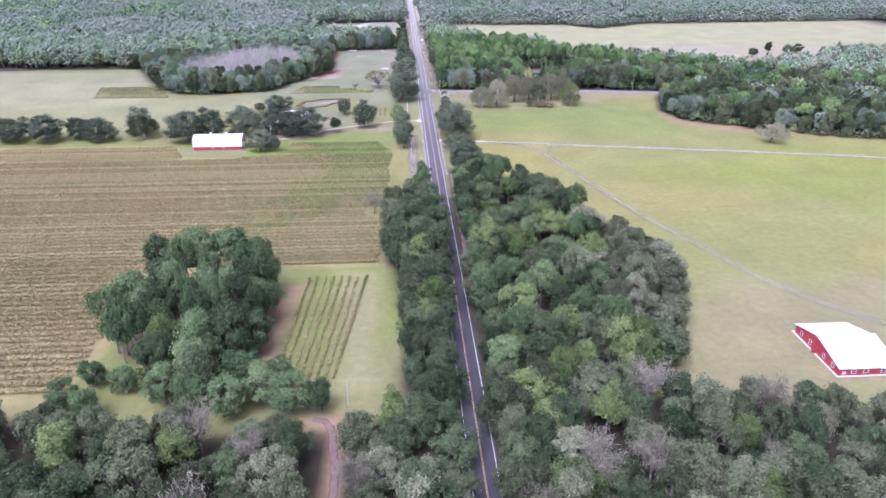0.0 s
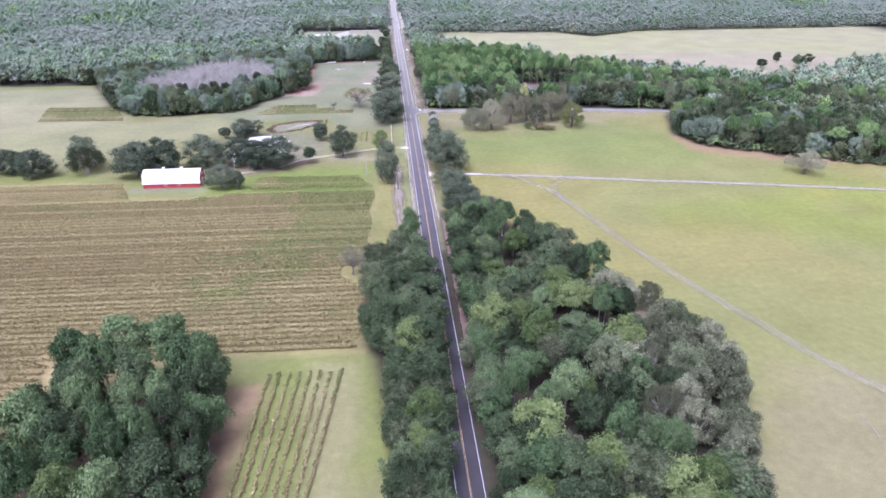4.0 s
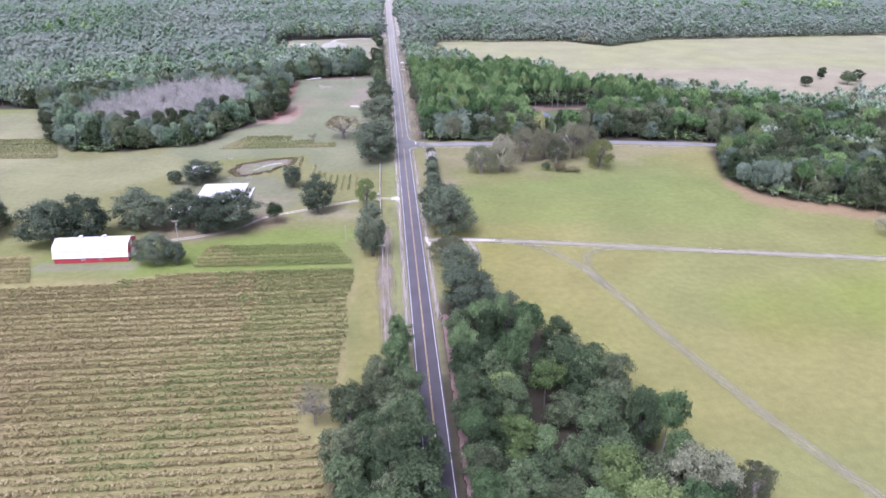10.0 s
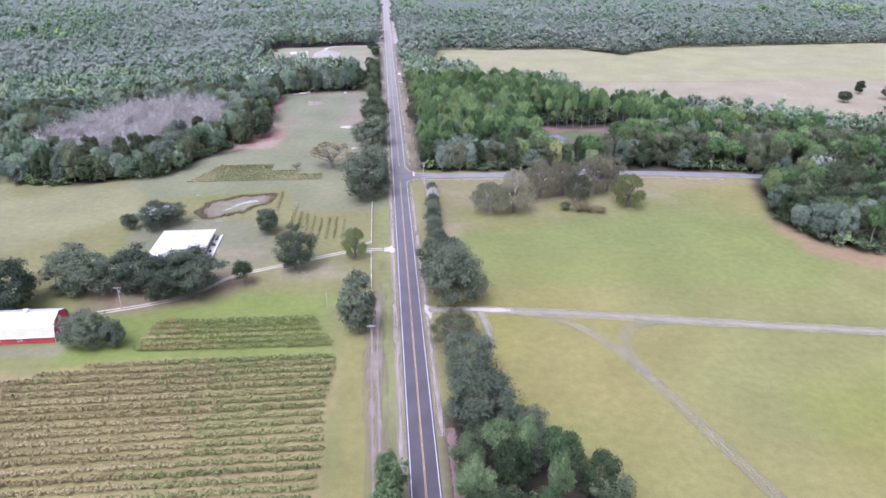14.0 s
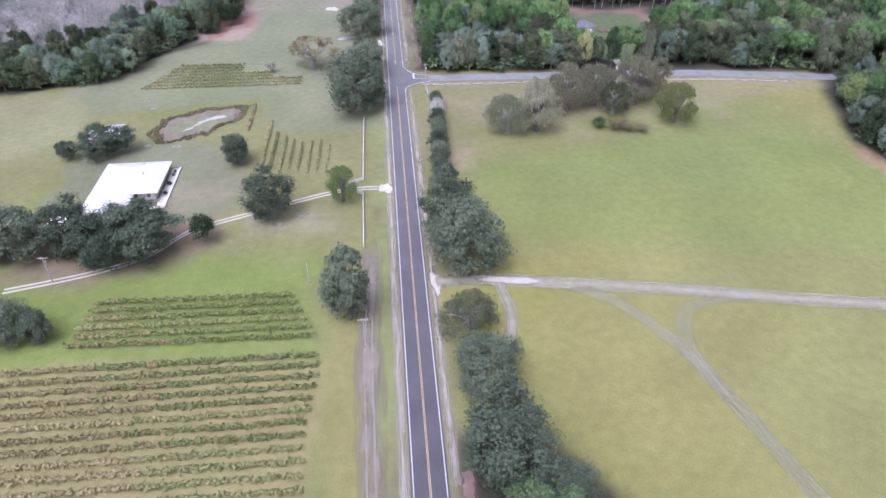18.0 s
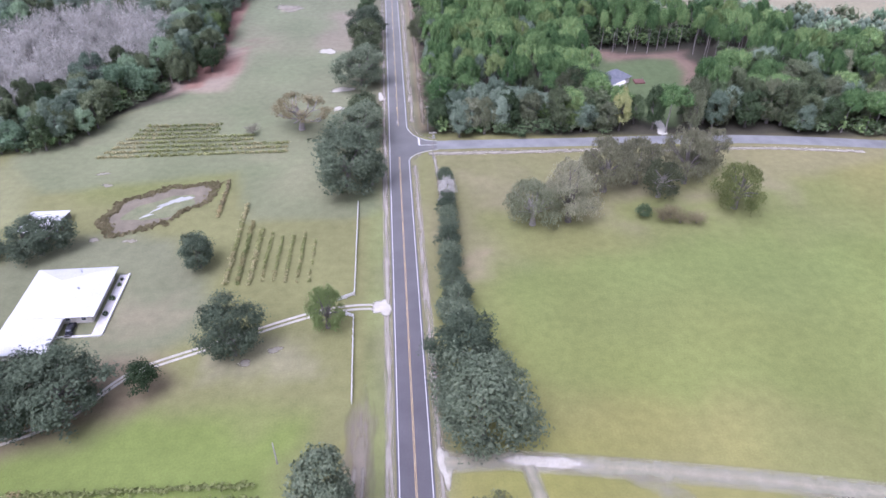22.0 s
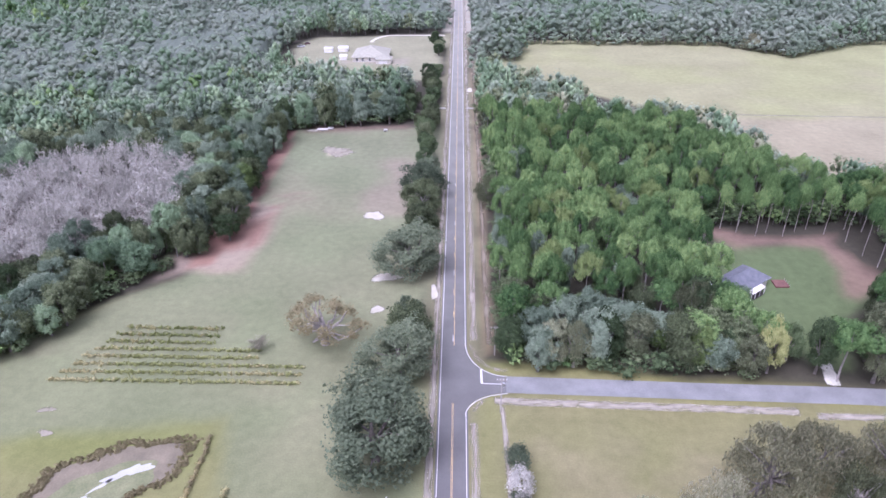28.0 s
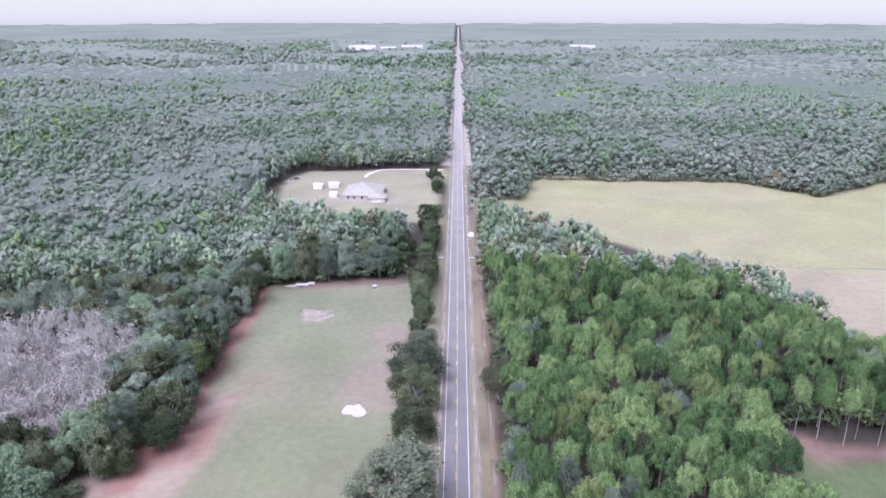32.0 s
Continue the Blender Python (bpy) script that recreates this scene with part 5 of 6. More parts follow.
LIGHT, BARE = "light green broad-leaved tree", "bare grey tree with tangled twigs"


def grove(poly, gap, seed, mix, radius, height, group, holes=()):
    rng = random.Random(seed)
    for x, y in scatter(poly, gap, seed, holes):
        kind = rng.choices([k for k, s in mix], [s for k, s in mix])[0]
        r, h = rng.uniform(*radius), rng.uniform(*height)
        if kind == "bright":
            tree("round", x, y, r * 0.95, h * 1.08, "bright", LIGHT, group=group)
        elif kind == "round":
            tree("round", x, y, r, h * 1.08, rng.choice(("deeppine", "deeppine", "oak", "bright")), "rounded green tree of the field grove", group=group)
        elif kind == "pale":
            tree("moss" if rng.random() < 0.7 else "sparse", x, y, r, h, "palemoss", "oak hung all over with pale grey moss", group=group)
        elif kind == "light_pine":
            tree("pine", x, y, r * 0.85, h * 1.1, "bright", PINE, group=group)
        else:
            tree(kind, x, y, r * (0.8 if kind == "pine" else 1), h * (1.12 if kind == "pine" else 1), "deeppine" if kind == "pine" else None, {"oak": OAK, "moss": MOSS, "pine": PINE, "bare": BARE}[kind], group=group)


LANE = [(-41.5, 60), (-32.5, 60), (-32.5, 150), (-47, 150), (-47, 142), (-41.5, 140)]
grove([(-185, 88), (-6.5, 88), (-6.5, 142), (-36, 136), (-80, 139), (-125, 147), (-185, 152)], 9.0, 41, [("pale", 1.0), ("moss", 4), ("oak", 5), ("bright", 0.9), ("bare", 0.7)], (5.0, 7.2), (9, 18), "trees of the southern belt", [LANE])
grove([(6.5, 88), (175, 88), (175, 132), (106, 138), (54, 146), (6.5, 150)], 9.0, 42, [("pale", 1.5), ("moss", 4), ("oak", 4.4), ("bright", 1.3), ("bare", 0.8)], (5.0, 7.2), (9, 18), "trees of the southern belt", [])
grove([(7, 150), (7, 328), (20, 332), (32, 324), (44, 314), (58, 288), (62, 262), (57, 235), (56, 205), (56, 180), (52, 150)], 10.2, 43, [("oak", 4), ("bright", 0.6), ("light_pine", 1.0), ("pine", 3), ("moss", 1.6), ("pale", 0.5)], (5.0, 8.0), (9, 20), "trees of the roadside wood", [[(59, 247), (69, 247), (69, 257), (59, 257)]])
grove([(58, 262), (70, 258), (78, 236), (80, 205), (68, 182), (57, 158), (58, 200)], 8.4, 44, [("pale", 5), ("moss", 2), ("oak", 1.4), ("bare", 0.8)], (5.0, 7.2), (9, 16), "trees of the roadside wood", [[(59, 247), (69, 247), (69, 257), (59, 257)]])
grove([(-6.5, 148), (-6.5, 308), (-14, 306), (-22, 290), (-24, 262), (-23, 240), (-18, 215), (-16, 190), (-18, 148)], 7.0, 45, [("oak", 5), ("moss", 2.4), ("bright", 0.8)], (4.8, 6.8), (11, 17), "trees along the road's west side", [])
grove([(-114, 192), (-106, 172), (-94, 160), (-70, 158), (-63, 176), (-62, 200), (-66, 218), (-82, 228), (-108, 224)], 9.0, 46, [("pine", 3.5), ("round", 4), ("oak", 2.4)], (5.8, 8.2), (15, 24), "trees of the field grove", [])
for x, y, r, h in ((-104, 222, 7.4, 24), (-92, 226, 7.6, 25), (-80, 225, 7.2, 25), (-69, 217, 6.8, 24)):
    tree("pine", x, y, r, h, "deeppine", PINE, group="trees of the field grove")
for x, y, r, h in ((-76, 153, 6.0, 13), (-66, 150.5, 6.6, 15), (-58, 155, 6.0, 14), (-65, 160, 6.2, 17), (-50, 150, 6.2, 14.5), (-42, 150, 4.6, 12.5), (-85, 156, 6, 15), (-55, 162, 5, 12), (-98, 162, 4.4, 10), (-108, 166, 4.6, 9), (-112, 155, 4.8, 11), (-104, 150, 5.0, 12)):
    tree("oak", x, y, r, h, "deeppine", "young green pine at the grove's foot", group="young pines")
for x, y, r, h in ((-8.6, 318, 5.2, 17), (-9.5, 309, 5.4, 17)):
    tree("oak", x, y, r, h, "deeppine", "dense green tree beside the road", group="trees along the road's west side")

for x, y, r, h in ((18, 187, 9, 18.5), (30, 174, 6.6, 16.5), (45, 165, 7, 17.5), (14, 145, 6, 15), (18, 111, 7.2, 15.5), (-9, 196, 5.8, 17), (14, 237, 7, 18.5), (27, 228, 7, 18.5), (39, 256, 6.6, 17.5), (-12, 228, 6.2, 17)):
    tree("round", x, y, r, h, "bright", LIGHT, group="light green trees of the roadside wood")
for x, y, r, h in ((50, 218, 8, 16), (68, 223, 8.4, 16), (75, 206, 8, 15), (31, 149, 7.6, 14.5), (42, 149, 7, 14.5), (48, 113, 7.4, 14), (79, 214, 7.4, 13), (70, 240, 7.4, 14), (-15, 112, 7.4, 14), (-50, 119, 7, 14)):
    tree("moss", x, y, r, h, "palemoss", "oak hung all over with pale grey moss", group="mossy oaks of the roadside wood")
for x, y, r, h in ((58, 167, 9.4, 17), (-13, 272, 8, 17.5), (-11, 240, 7.6, 17), (19, 165, 7, 15), (20, 300, 7.5, 18), (38, 300, 7, 18)):
    tree("oak", x, y, r, h, None, OAK, group="dark oaks of the roadside wood")

for x, y, r, h in ((-6.6, 214, 6.8, 18), (-6.2, 228, 7.4, 19.5), (-6.0, 241, 7.6, 20), (-6.2, 254, 7.6, 20), (-6.0, 267, 7.4, 19.5), (-6.8, 280, 7.0, 18.5), (-7.6, 293, 6.4, 17), (-7.0, 150, 6.0, 15), (-7.2, 166, 6.0, 15.5), (-7.4, 182, 5.8, 15.5), (-7.0, 198, 6.4, 17)):
    tree("oak", x, y, r, h, None, "dark green oak leaning over the road's edge", group="trees along the road's west side")

rng = random.Random(77)
for k in range(25):
    y = 104 + k * 9.3
    x = 9.0 + (1.6 if y > 240 else 0) + rng.uniform(-0.6, 0.8)
    kind = rng.choice(("oak", "oak", "moss", "round"))
    tree(kind, x, y, rng.uniform(5.0, 6.2), rng.uniform(11, 15.5), {"round": "deeppine"}.get(kind), {"moss": MOSS}.get(kind, "green tree whose crown overhangs the road"), group="trees along the road's east side")

# oaks and others round barn, house and drives
for x, y, r, h in ((-101.5, 391.5, 7.6, 14), (-149, 413, 12, 21), (-136, 416, 12, 21), (-117, 428, 13, 19), (-98, 428, 10, 18), (-78, 425, 12.5, 18), (-87, 422, 10, 18), (-42.5, 440, 8.4, 18.5), (-106, 486, 9.8, 12.5), (-58.3, 476, 6.6, 12.5), (-118.5, 484.5, 4.6, 8)):
    tree("big" if r > 7 else "oak", x, y, r, h, "hazeoak", OAK, group="oaks round the farmstead")
for x, y, r, h in ((-204, 418, 11, 16), (-236, 419, 12, 17), (-256, 420, 12, 16), (-184, 434, 10, 18), (-285, 420, 13, 16), (-218, 424, 9, 15)):
    tree("big", x, y, r, h, "hazeoak", OAK, group="oaks round the farmstead")
tree("column", -17, 392, 8.6, 24.5, "hazeoak", "tall narrow dark green oak beside the road")
tree("shrub", -60.5, 429.5, 4.6, 11.0, "oak", "small round dark evergreen in the grass", "shrub")
tree("oak", -93.2, 390, 5.2, 10.5, "hazeoak", OAK)
tree("sparse", -20.4, 448, 6.0, 14, "bright", "small loose green tree at the gate")
tree("bare", -31.5, 291, 6.0, 11, "twig", BARE)
tree("moss", -157, 428, 8, 13, "moss", MOSS)
tree("sparse", -178, 421, 10, 17, "moss", "grey mossy oak with an open crown beside the barn")
for x, y, r, h in ((14.6, 411, 12.0, 24.5), (12.6, 429, 9.6, 18.5), (12.4, 445, 7.0, 12), (14.8, 366, 9.6, 15.5), (16.5, 344, 12.0, 19), (26, 331, 8.0, 15), (13.5, 454, 5.2, 9), (18, 421, 7.2, 15)):
    tree("big" if r > 7 else "oak", x, y, r, h, "hazeoak", OAK, group="oaks along the road's east side")
tree("sparse", 13.2, 386, 9.0, 11.5, "palemoss", "grey mossy tree thinning at the top", group="oaks along the road's east side")
for x, y, r, h in ((12.6, 461, 4.6, 8.5), (12.8, 467, 4.6, 8.5), (13.0, 473, 4.4, 8), (13.3, 479, 4.7, 9), (13.6, 485, 4.4, 8), (13.9, 491, 4.2, 8), (14.2, 496.5, 3.9, 7.5), (14.5, 501.5, 3.4, 7), (14.8, 514, 3.9, 8)):
    tree("shrub", x, y, r, h, "hazeoak", "dark green shrub in a roadside hedge", "shrub", "hedge shrubs")
for x, y, r, h in ((15, 507.5, 3.8, 7.5), (14.8, 502, 3.0, 7)):
    tree("shrub", x, y, r, h, "bare", "grey leafless shrub in a roadside hedge", "shrub", "hedge shrubs")
for x, y, r, h in ((40, 489.5, 9.6, 18), (51.5, 490.5, 10.0, 20.5), (67, 507, 11.0, 22.5), (79, 511, 9.0, 20), (84, 502, 7.6, 15.5), (95.5, 510, 9.0, 21.5), (103, 515, 7.6, 18)):
    tree("sparse", x, y, r, h, "palemoss" if x in (40, 84) else "brown", "spreading old oak hung with brown-grey moss", group="oaks at the crossing")
tree("sparse", 106, 493.6, 9.6, 17, "greenvine", "thin yellow-green oak in the pasture", group="oaks at the crossing")
tree("shrub", 75.5, 491, 3.2, 4.5, "oak", "low green bush beside the brush heap", "shrub")
for x, y, r, h in ((81, 488.5, 4.5, 4), (86, 487, 4.6, 3.6), (91, 486.5, 4.4, 3.2), (84, 490, 3.6, 4.5)):
    tree("bare", x, y, r, h, "weed", "heap of brown brush in the pasture", "brush", "brush heap")
for x, y, r, h in ((-17.5, 517, 14.5, 23), (-9.5, 517, 6.5, 15), (-14, 547, 11, 18), (-13, 560, 8.5, 15), (-13, 572, 5, 9), (-14.6, 601, 13, 19), (-12.6, 628, 8, 14), (-13.4, 660, 9.5, 17), (-13, 645, 8, 15), (-12, 678, 7, 13)):
    tree("big" if r > 9 else "moss" if y in (560, 628, 645) else "oak", x, y, r, h, "moss" if y in (560, 628, 645) else "hazeoak", MOSS if y in (517, 560, 628, 645) else OAK, group="trees along the meadow's road side")
for x, y, r, h, kind, leaf in ((-84, 631, 6.6, 17, "moss", "moss"), (-83, 622, 5.6, 13, "oak", "oak"), (-85, 644, 6.4, 17, "oak", "mid"), (-86.5, 657, 6.4, 18, "round", "bright"), (-88, 671, 6.0, 18, "oak", "oak"), (-88, 686, 6.0, 19, "moss", "mid"), (-91, 612, 6.2, 14, "moss", "moss")):
    tree(kind, x, y, r, h, leaf, {"moss": MOSS, "oak": OAK}.get(kind, "rounded green tree at the meadow's edge"), group="trees at the meadow's edge")
for x, y, r, h, kind in ((113.5, 555, 5.2, 13, "oak"), (92, 555, 4.8, 13, "oak"), (119, 553, 5.4, 14, "oak"), (127, 554, 5.2, 15, "moss"), (135, 553, 5.4, 13, "oak"), (144, 554.5, 5.6, 16, "oak"), (153, 553.5, 5.2, 14, "moss"), (162, 554, 5.6, 15, "oak"), (75, 554, 4.8, 14, "oak")):
    tree(kind, x, y, r, h, None, MOSS if kind == "moss" else OAK, group="trees beside the clearing's drive")
tree("limbs", -37, 560.5, 12, 15, "weed", "half-bare old oak with pale spreading limbs in the meadow")
tree("bare", -55, 557, 3.6, 4.6, "twig", "small bare grey tree in the meadow", "tree")
tree("shrub", -19.6, 512, 1.0, 1.8, "oak", "tiny round shrub in the grass", "shrub")
rng = random.Random(8)
for k in range(26):
    y = 695 + k * 9.5
    if 850 < y < 900 or y > 934:
        continue
    tree(rng.choice(("oak", "moss")), -12.5 - rng.uniform(0, 6), y, rng.uniform(4.5, 6.5), rng.uniform(9, 13), None, "roadside tree among shrubs", group="roadside trees further north")
for x, y, r, h in ((337.5, 684, 6.2, 10), (367, 710, 5.4, 11), (377, 688, 8, 12), (392, 700, 7, 11), (207, 390, 9.0, 14), (220, 925, 11, 13)):
    tree("oak" if x > 300 else "sparse", x, y, r, h, "oak" if x > 300 else "brown", "single round tree in the open field", group="field trees")
tree("oak", 84.5, 549.5, 5.0, 19, "yellow", "yellow-leaved tree at the clearing's edge")
tree("round", 57, 557, 3.2, 9, "bright", "yellow-green tree at the wood's edge")
for x, y in ((100, 634), (105, 631), (111, 628), (116, 631), (121, 628), (127, 632), (132, 634), (137, 630), (142, 624), (143, 614), (144, 606), (108, 637), (124, 638), (138, 638), (147, 620), (118, 640)):
    tree("tall", x, y, 3.6, 18.5 + (x % 5) * 0.5, "pine", "tall slender pine with a bare pale trunk", group="pines round the clearing")

# ---- buildings ----


def prism(profile, length):
    """A solid along x with the given (y, z) outline."""
    bm = bmesh.new()
    a = [bm.verts.new((0, y, z)) for y, z in profile]
    b = [bm.verts.new((length, y, z)) for y, z in profile]
    n = len(profile)
    bm.faces.new(a[::-1])
    bm.faces.new(b)
    for i in range(n):
        j = (i + 1) % n
        bm.faces.new((a[i], a[j], b[j], b[i]))
    bmesh.ops.recalc_face_normals(bm, faces=bm.faces)
    return bm


def roof_sheet(profile, x0, x1, thick=0.15):
    """A bent roof sheet along x over (y, z) points, with thickness."""
    up = [(y, z) for y, z in profile]
    low = [(y, z - thick) for y, z in reversed(profile)]
    bm = prism(up + low, x1 - x0)
    bmesh.ops.translate(bm, verts=bm.verts, vec=(x0, 0, 0))
    return bm


def hip_roof(x0, y0, x1, y1, z, rise, inset, ridge_y=True):
    """A hipped roof with a ridge along the longer way."""
    bm = bmesh.new()
    base = [bm.verts.new(c) for c in ((x0, y0, z), (x1, y0, z), (x1, y1, z), (x0, y1, z))]
    low = [bm.verts.new((v.co.x, v.co.y, z - 0.18)) for v in base]
    if ridge_y:
        r = [bm.verts.new(((x0 + x1) / 2, y0 + inset, z + rise)), bm.verts.new(((x0 + x1) / 2, y1 - inset, z + rise))]
        faces = ((base[0], base[1], r[0]), (base[1], base[2], r[1], r[0]), (base[2], base[3], r[1]), (base[3], base[0], r[0], r[1]))
    else:
        r = [bm.verts.new((x0 + inset, (y0 + y1) / 2, z + rise)), bm.verts.new((x1 - inset, (y0 + y1) / 2, z + rise))]
        faces = ((base[0], base[1], r[1], r[0]), (base[1], base[2], r[1]), (base[2], base[3], r[0], r[1]), (base[3], base[0], r[0]))
    for fc in faces:
        bm.faces.new(fc)
    for i in range(4):
        j = (i + 1) % 4
        bm.faces.new((low[i], low[j], base[j], base[i]))
    bm.faces.new(low[::-1])
    bmesh.ops.recalc_face_normals(bm, faces=bm.faces)
    return bm


def window(parent, x, y, z, w, h, face, name="window"):
    """A framed pane on a wall that faces 's', 'n', 'w' or 'e'."""
    sx, sy = {"s": (0, -1), "n": (0, 1), "w": (-1, 0), "e": (1, 0)}[face]
    def slab(bm, a0, a1, z0, z1, d0, d1):
        if sy:
            box(bm, x + a0, min(y + sy * d0, y + sy * d1), z + z0, x + a1, max(y + sy * d0, y + sy * d1), z + z1)
        else:
            box(bm, min(x + sx * d0, x + sx * d1), y + a0, z + z0, max(x + sx * d0, x + sx * d1), y + a1, z + z1)
    bm = bmesh.new()
    for a0, a1, z0, z1 in ((-w / 2 - 0.15, -w / 2, -0.15, h + 0.15), (w / 2, w / 2 + 0.15, -0.15, h + 0.15), (-w / 2, w / 2, -0.15, 0), (-w / 2, w / 2, h, h + 0.15), (-w / 2, w / 2, h / 2 - 0.04, h / 2 + 0.04)):
        slab(bm, a0, a1, z0, z1, -0.02, 0.09)
    fr = part(name, bm, TRIM, parent, "white window frame")
    bm = bmesh.new()
    slab(bm, -w / 2, w / 2, 0, h, -0.02, 0.03)
    part("pane", bm, GLASS, fr)


# the long red barn west of the road
barn = thing("barn", (-141, 394.5, 0), "long red barn with a rounded white metal roof", "barn")
BP = [(0, 2.7), (0.7, 5.4), (2.0, 6.9), (6, 8.3), (10, 6.9), (11.3, 5.4), (12, 2.7)]
part("wall", prism([(0.15, 0)] + [(min(max(y, 0.15), 11.85), z - 0.14) for y, z in BP] + [(11.85, 0)], 28), WALL_RED, barn)
part("roof", roof_sheet([(-0.35, 2.3)] + BP + [(12.35, 2.3)], -0.4, 28.4, 0.12), ROOF_WHITE, barn, "white ribbed metal roof")
for k in range(1, 24):
    ribs = roof_sheet([(-0.37, 2.36)] + [(y, z + 0.05) for y, z in BP] + [(12.37, 2.36)], k * 1.18 - 0.4, k * 1.18 - 0.34, 0.05)
    part("roof_seam", ribs, ROOF_WHITE, barn)
for x in (9.5, 18.5):
    vent = part("roof_vent", boxed(x - 0.55, 5.45, 8.0, x + 0.55, 6.55, 8.9, bevel=0.08), TRIM, barn, "white roof ventilator")
    part("cap", boxed(x - 0.75, 5.25, 8.9, x + 0.75, 6.75, 9.05, bevel=0.06), TRIM, vent)
part("barn_door", boxed(28.0, 4.3, 0.1, 28.1, 7.7, 3.4), TRIM, barn, "white sliding door")
part("hayloft_door", boxed(28.0, 5.2, 4.6, 28.1, 6.8, 6.4), TRIM, barn, "white hayloft door")
for x in (11, 17.5):
    window(barn, x, 0.15, 1.2, 1.0, 0.9, "s")
for y in (2.2, 9.8):
    window(barn, 28, y, 1.2, 0.9, 1.2, "e")
part("trim_board", boxed(28.02, 0.1, 0, 28.12, 0.3, 2.6), TRIM, barn)
part("trim_board", boxed(28.02, 11.7, 0, 28.12, 11.9, 2.6), TRIM, barn)

# the red building in the eastern pasture
HALL_S, HALL_N = 17.6, 16.5  # lengths of the south and the north half
hall = thing("farm_building", (108.5, 157, 0), "wide red farm building with a white metal roof", "building")
part("plinth", boxed(-0.6, -0.6, 0, HALL_S + 0.6, 25, 0.25, bevel=0.05), CONCRETE, hall, "pale concrete footing")
part("wall", prism([(0, 0.25), (0, 3.0), (12.5, 6.0), (12.5, 0.25)], HALL_S), WALL_RED, hall)
part("wall", prism([(12.6, 0.25), (12.6, 5.95), (24, 3.0), (24, 0.25)], HALL_N), WALL_RED, hall)
part("roof", roof_sheet([(-0.6, 2.95), (12.8, 6.2)], -0.5, HALL_S + 0.5), ROOF_WHITE, hall, "white metal roof slope")
part("roof", roof_sheet([(12.9, 6.1), (24.6, 3.05)], -0.5, HALL_N + 0.5), ROOF_WHITE, hall, "white metal roof slope")
for k in range(1, 18):
    part("roof_seam", roof_sheet([(-0.6, 3.0), (12.8, 6.25)], k - 0.5, k - 0.44, 0.05), ROOF_WHITE, hall)
part("porch_pier", boxed(-0.9, 11.6, 0.25, 0.3, 13.0, 5.6, bevel=0.05), WALL_RED, hall, "tall red end pier")
for y in (3.2, 8.0, 15.5, 20.5):
    window(hall, 0, y, 1.2, 1.0, 1.3, "w")
for x in (4.5, 8.2, 13.6):
    window(hall, x, 0, 1.1, 1.3, 1.1, "s")
part("cross_brace", boxed(1.0, -0.06, 0.7, 2.2, 0.0, 1.6), TRIM, hall, "white cross-braced hatch")

# the white-roofed house by the driveway
house = thing("house", (-101, 453.5, 0), "single-storey house with a wide white metal hip roof", "house")
part("wall", boxed(1.2, 1.2, 0, 20, 19.3, 3.0), WALL_CREAM, house, "pale siding")
part("roof", hip_roof(0, 0, 21.4, 20.5, 3.1, 3.2, 9.4), ROOF_WHITE, house, "white metal hip roof")
part("wing_wall", boxed(0.2, -11.2, 0, 12.6, 1.2, 2.5), WALL_CREAM, house, "pale siding")
part("wing_roof", hip_roof(-0.6, -12.2, 13.6, 2.6, 2.55, 1.7, 5.0), ROOF_WHITE, house, "white metal roof over the wing")
part("garden_path", boxed(21.0, -4.0, 0, 23.9, 20.5, 0.12), CONCRETE, house, "pale paved path along the wall")
part("border_wall", boxed(23.5, -4.0, 0.12, 23.95, 20.6, 0.55), TRIM, house, "low white border wall")
part("border_wall", boxed(12.0, -4.3, 0.0, 23.5, -4.0, 0.5), TRIM, house, "low white border wall")
for y in (3, 7, 11, 15):
    window(house, 20, y, 1.0, 1.2, 1.3, "e")
for x in (14, 18):
    window(house, x, 1.2, 1.0, 1.2, 1.3, "s")
part("roof_vent", boxed(15.0, 9.0, 4.6, 15.3, 9.3, 5.6), METAL_GREY, house)
part("roof_vent", boxed(13.5, 16.0, 5.0, 13.8, 16.3, 5.9), METAL_GREY, house)
for y, r, h in ((457, 0.9, 1.5), (463, 1.1, 1.8), (469, 0.8, 1.3), (471.5, 0.7, 1.1)):
    tree("shrub", -78.6, y, r, h, "oak", "small dark shrub beside the house path", "shrub", "shrubs along the house")
awning = thing("canopy_tent", (-109.5, 438.5, 0), "small white peaked canopy beside the house", "canopy")
part("cover", hip_roof(0, 0, 5.5, 5.5, 2.4, 1.1, 2.7), TRIM, awning)
for x, y in ((0.2, 0.2), (5.3, 0.2), (5.3, 5.3), (0.2, 5.3)):
    part("leg", boxed(x - 0.06, y - 0.06, 0, x + 0.06, y + 0.06, 2.3), METAL_GREY, awning)
shed = thing("shed", (-115, 494, 0), "open-sided shed with a white metal roof", "shed")
part("roof", roof_sheet([(-0.4, 2.6), (5.5, 3.6), (11.2, 2.6)], -0.4, 11.4), ROOF_WHITE, shed, "white metal roof")
part("wall", boxed(0, 0, 0, 0.15, 10.8, 2.5), WOOD_GREY, shed)
part("wall", boxed(0.15, 10.65, 0, 11, 10.8, 2.5), WOOD_GREY, shed)
for y in (0.2, 3.6, 7.2):
    part("post", boxed(10.8, y, 0, 11.0, y + 0.2, 2.6), WOOD_GREY, shed)

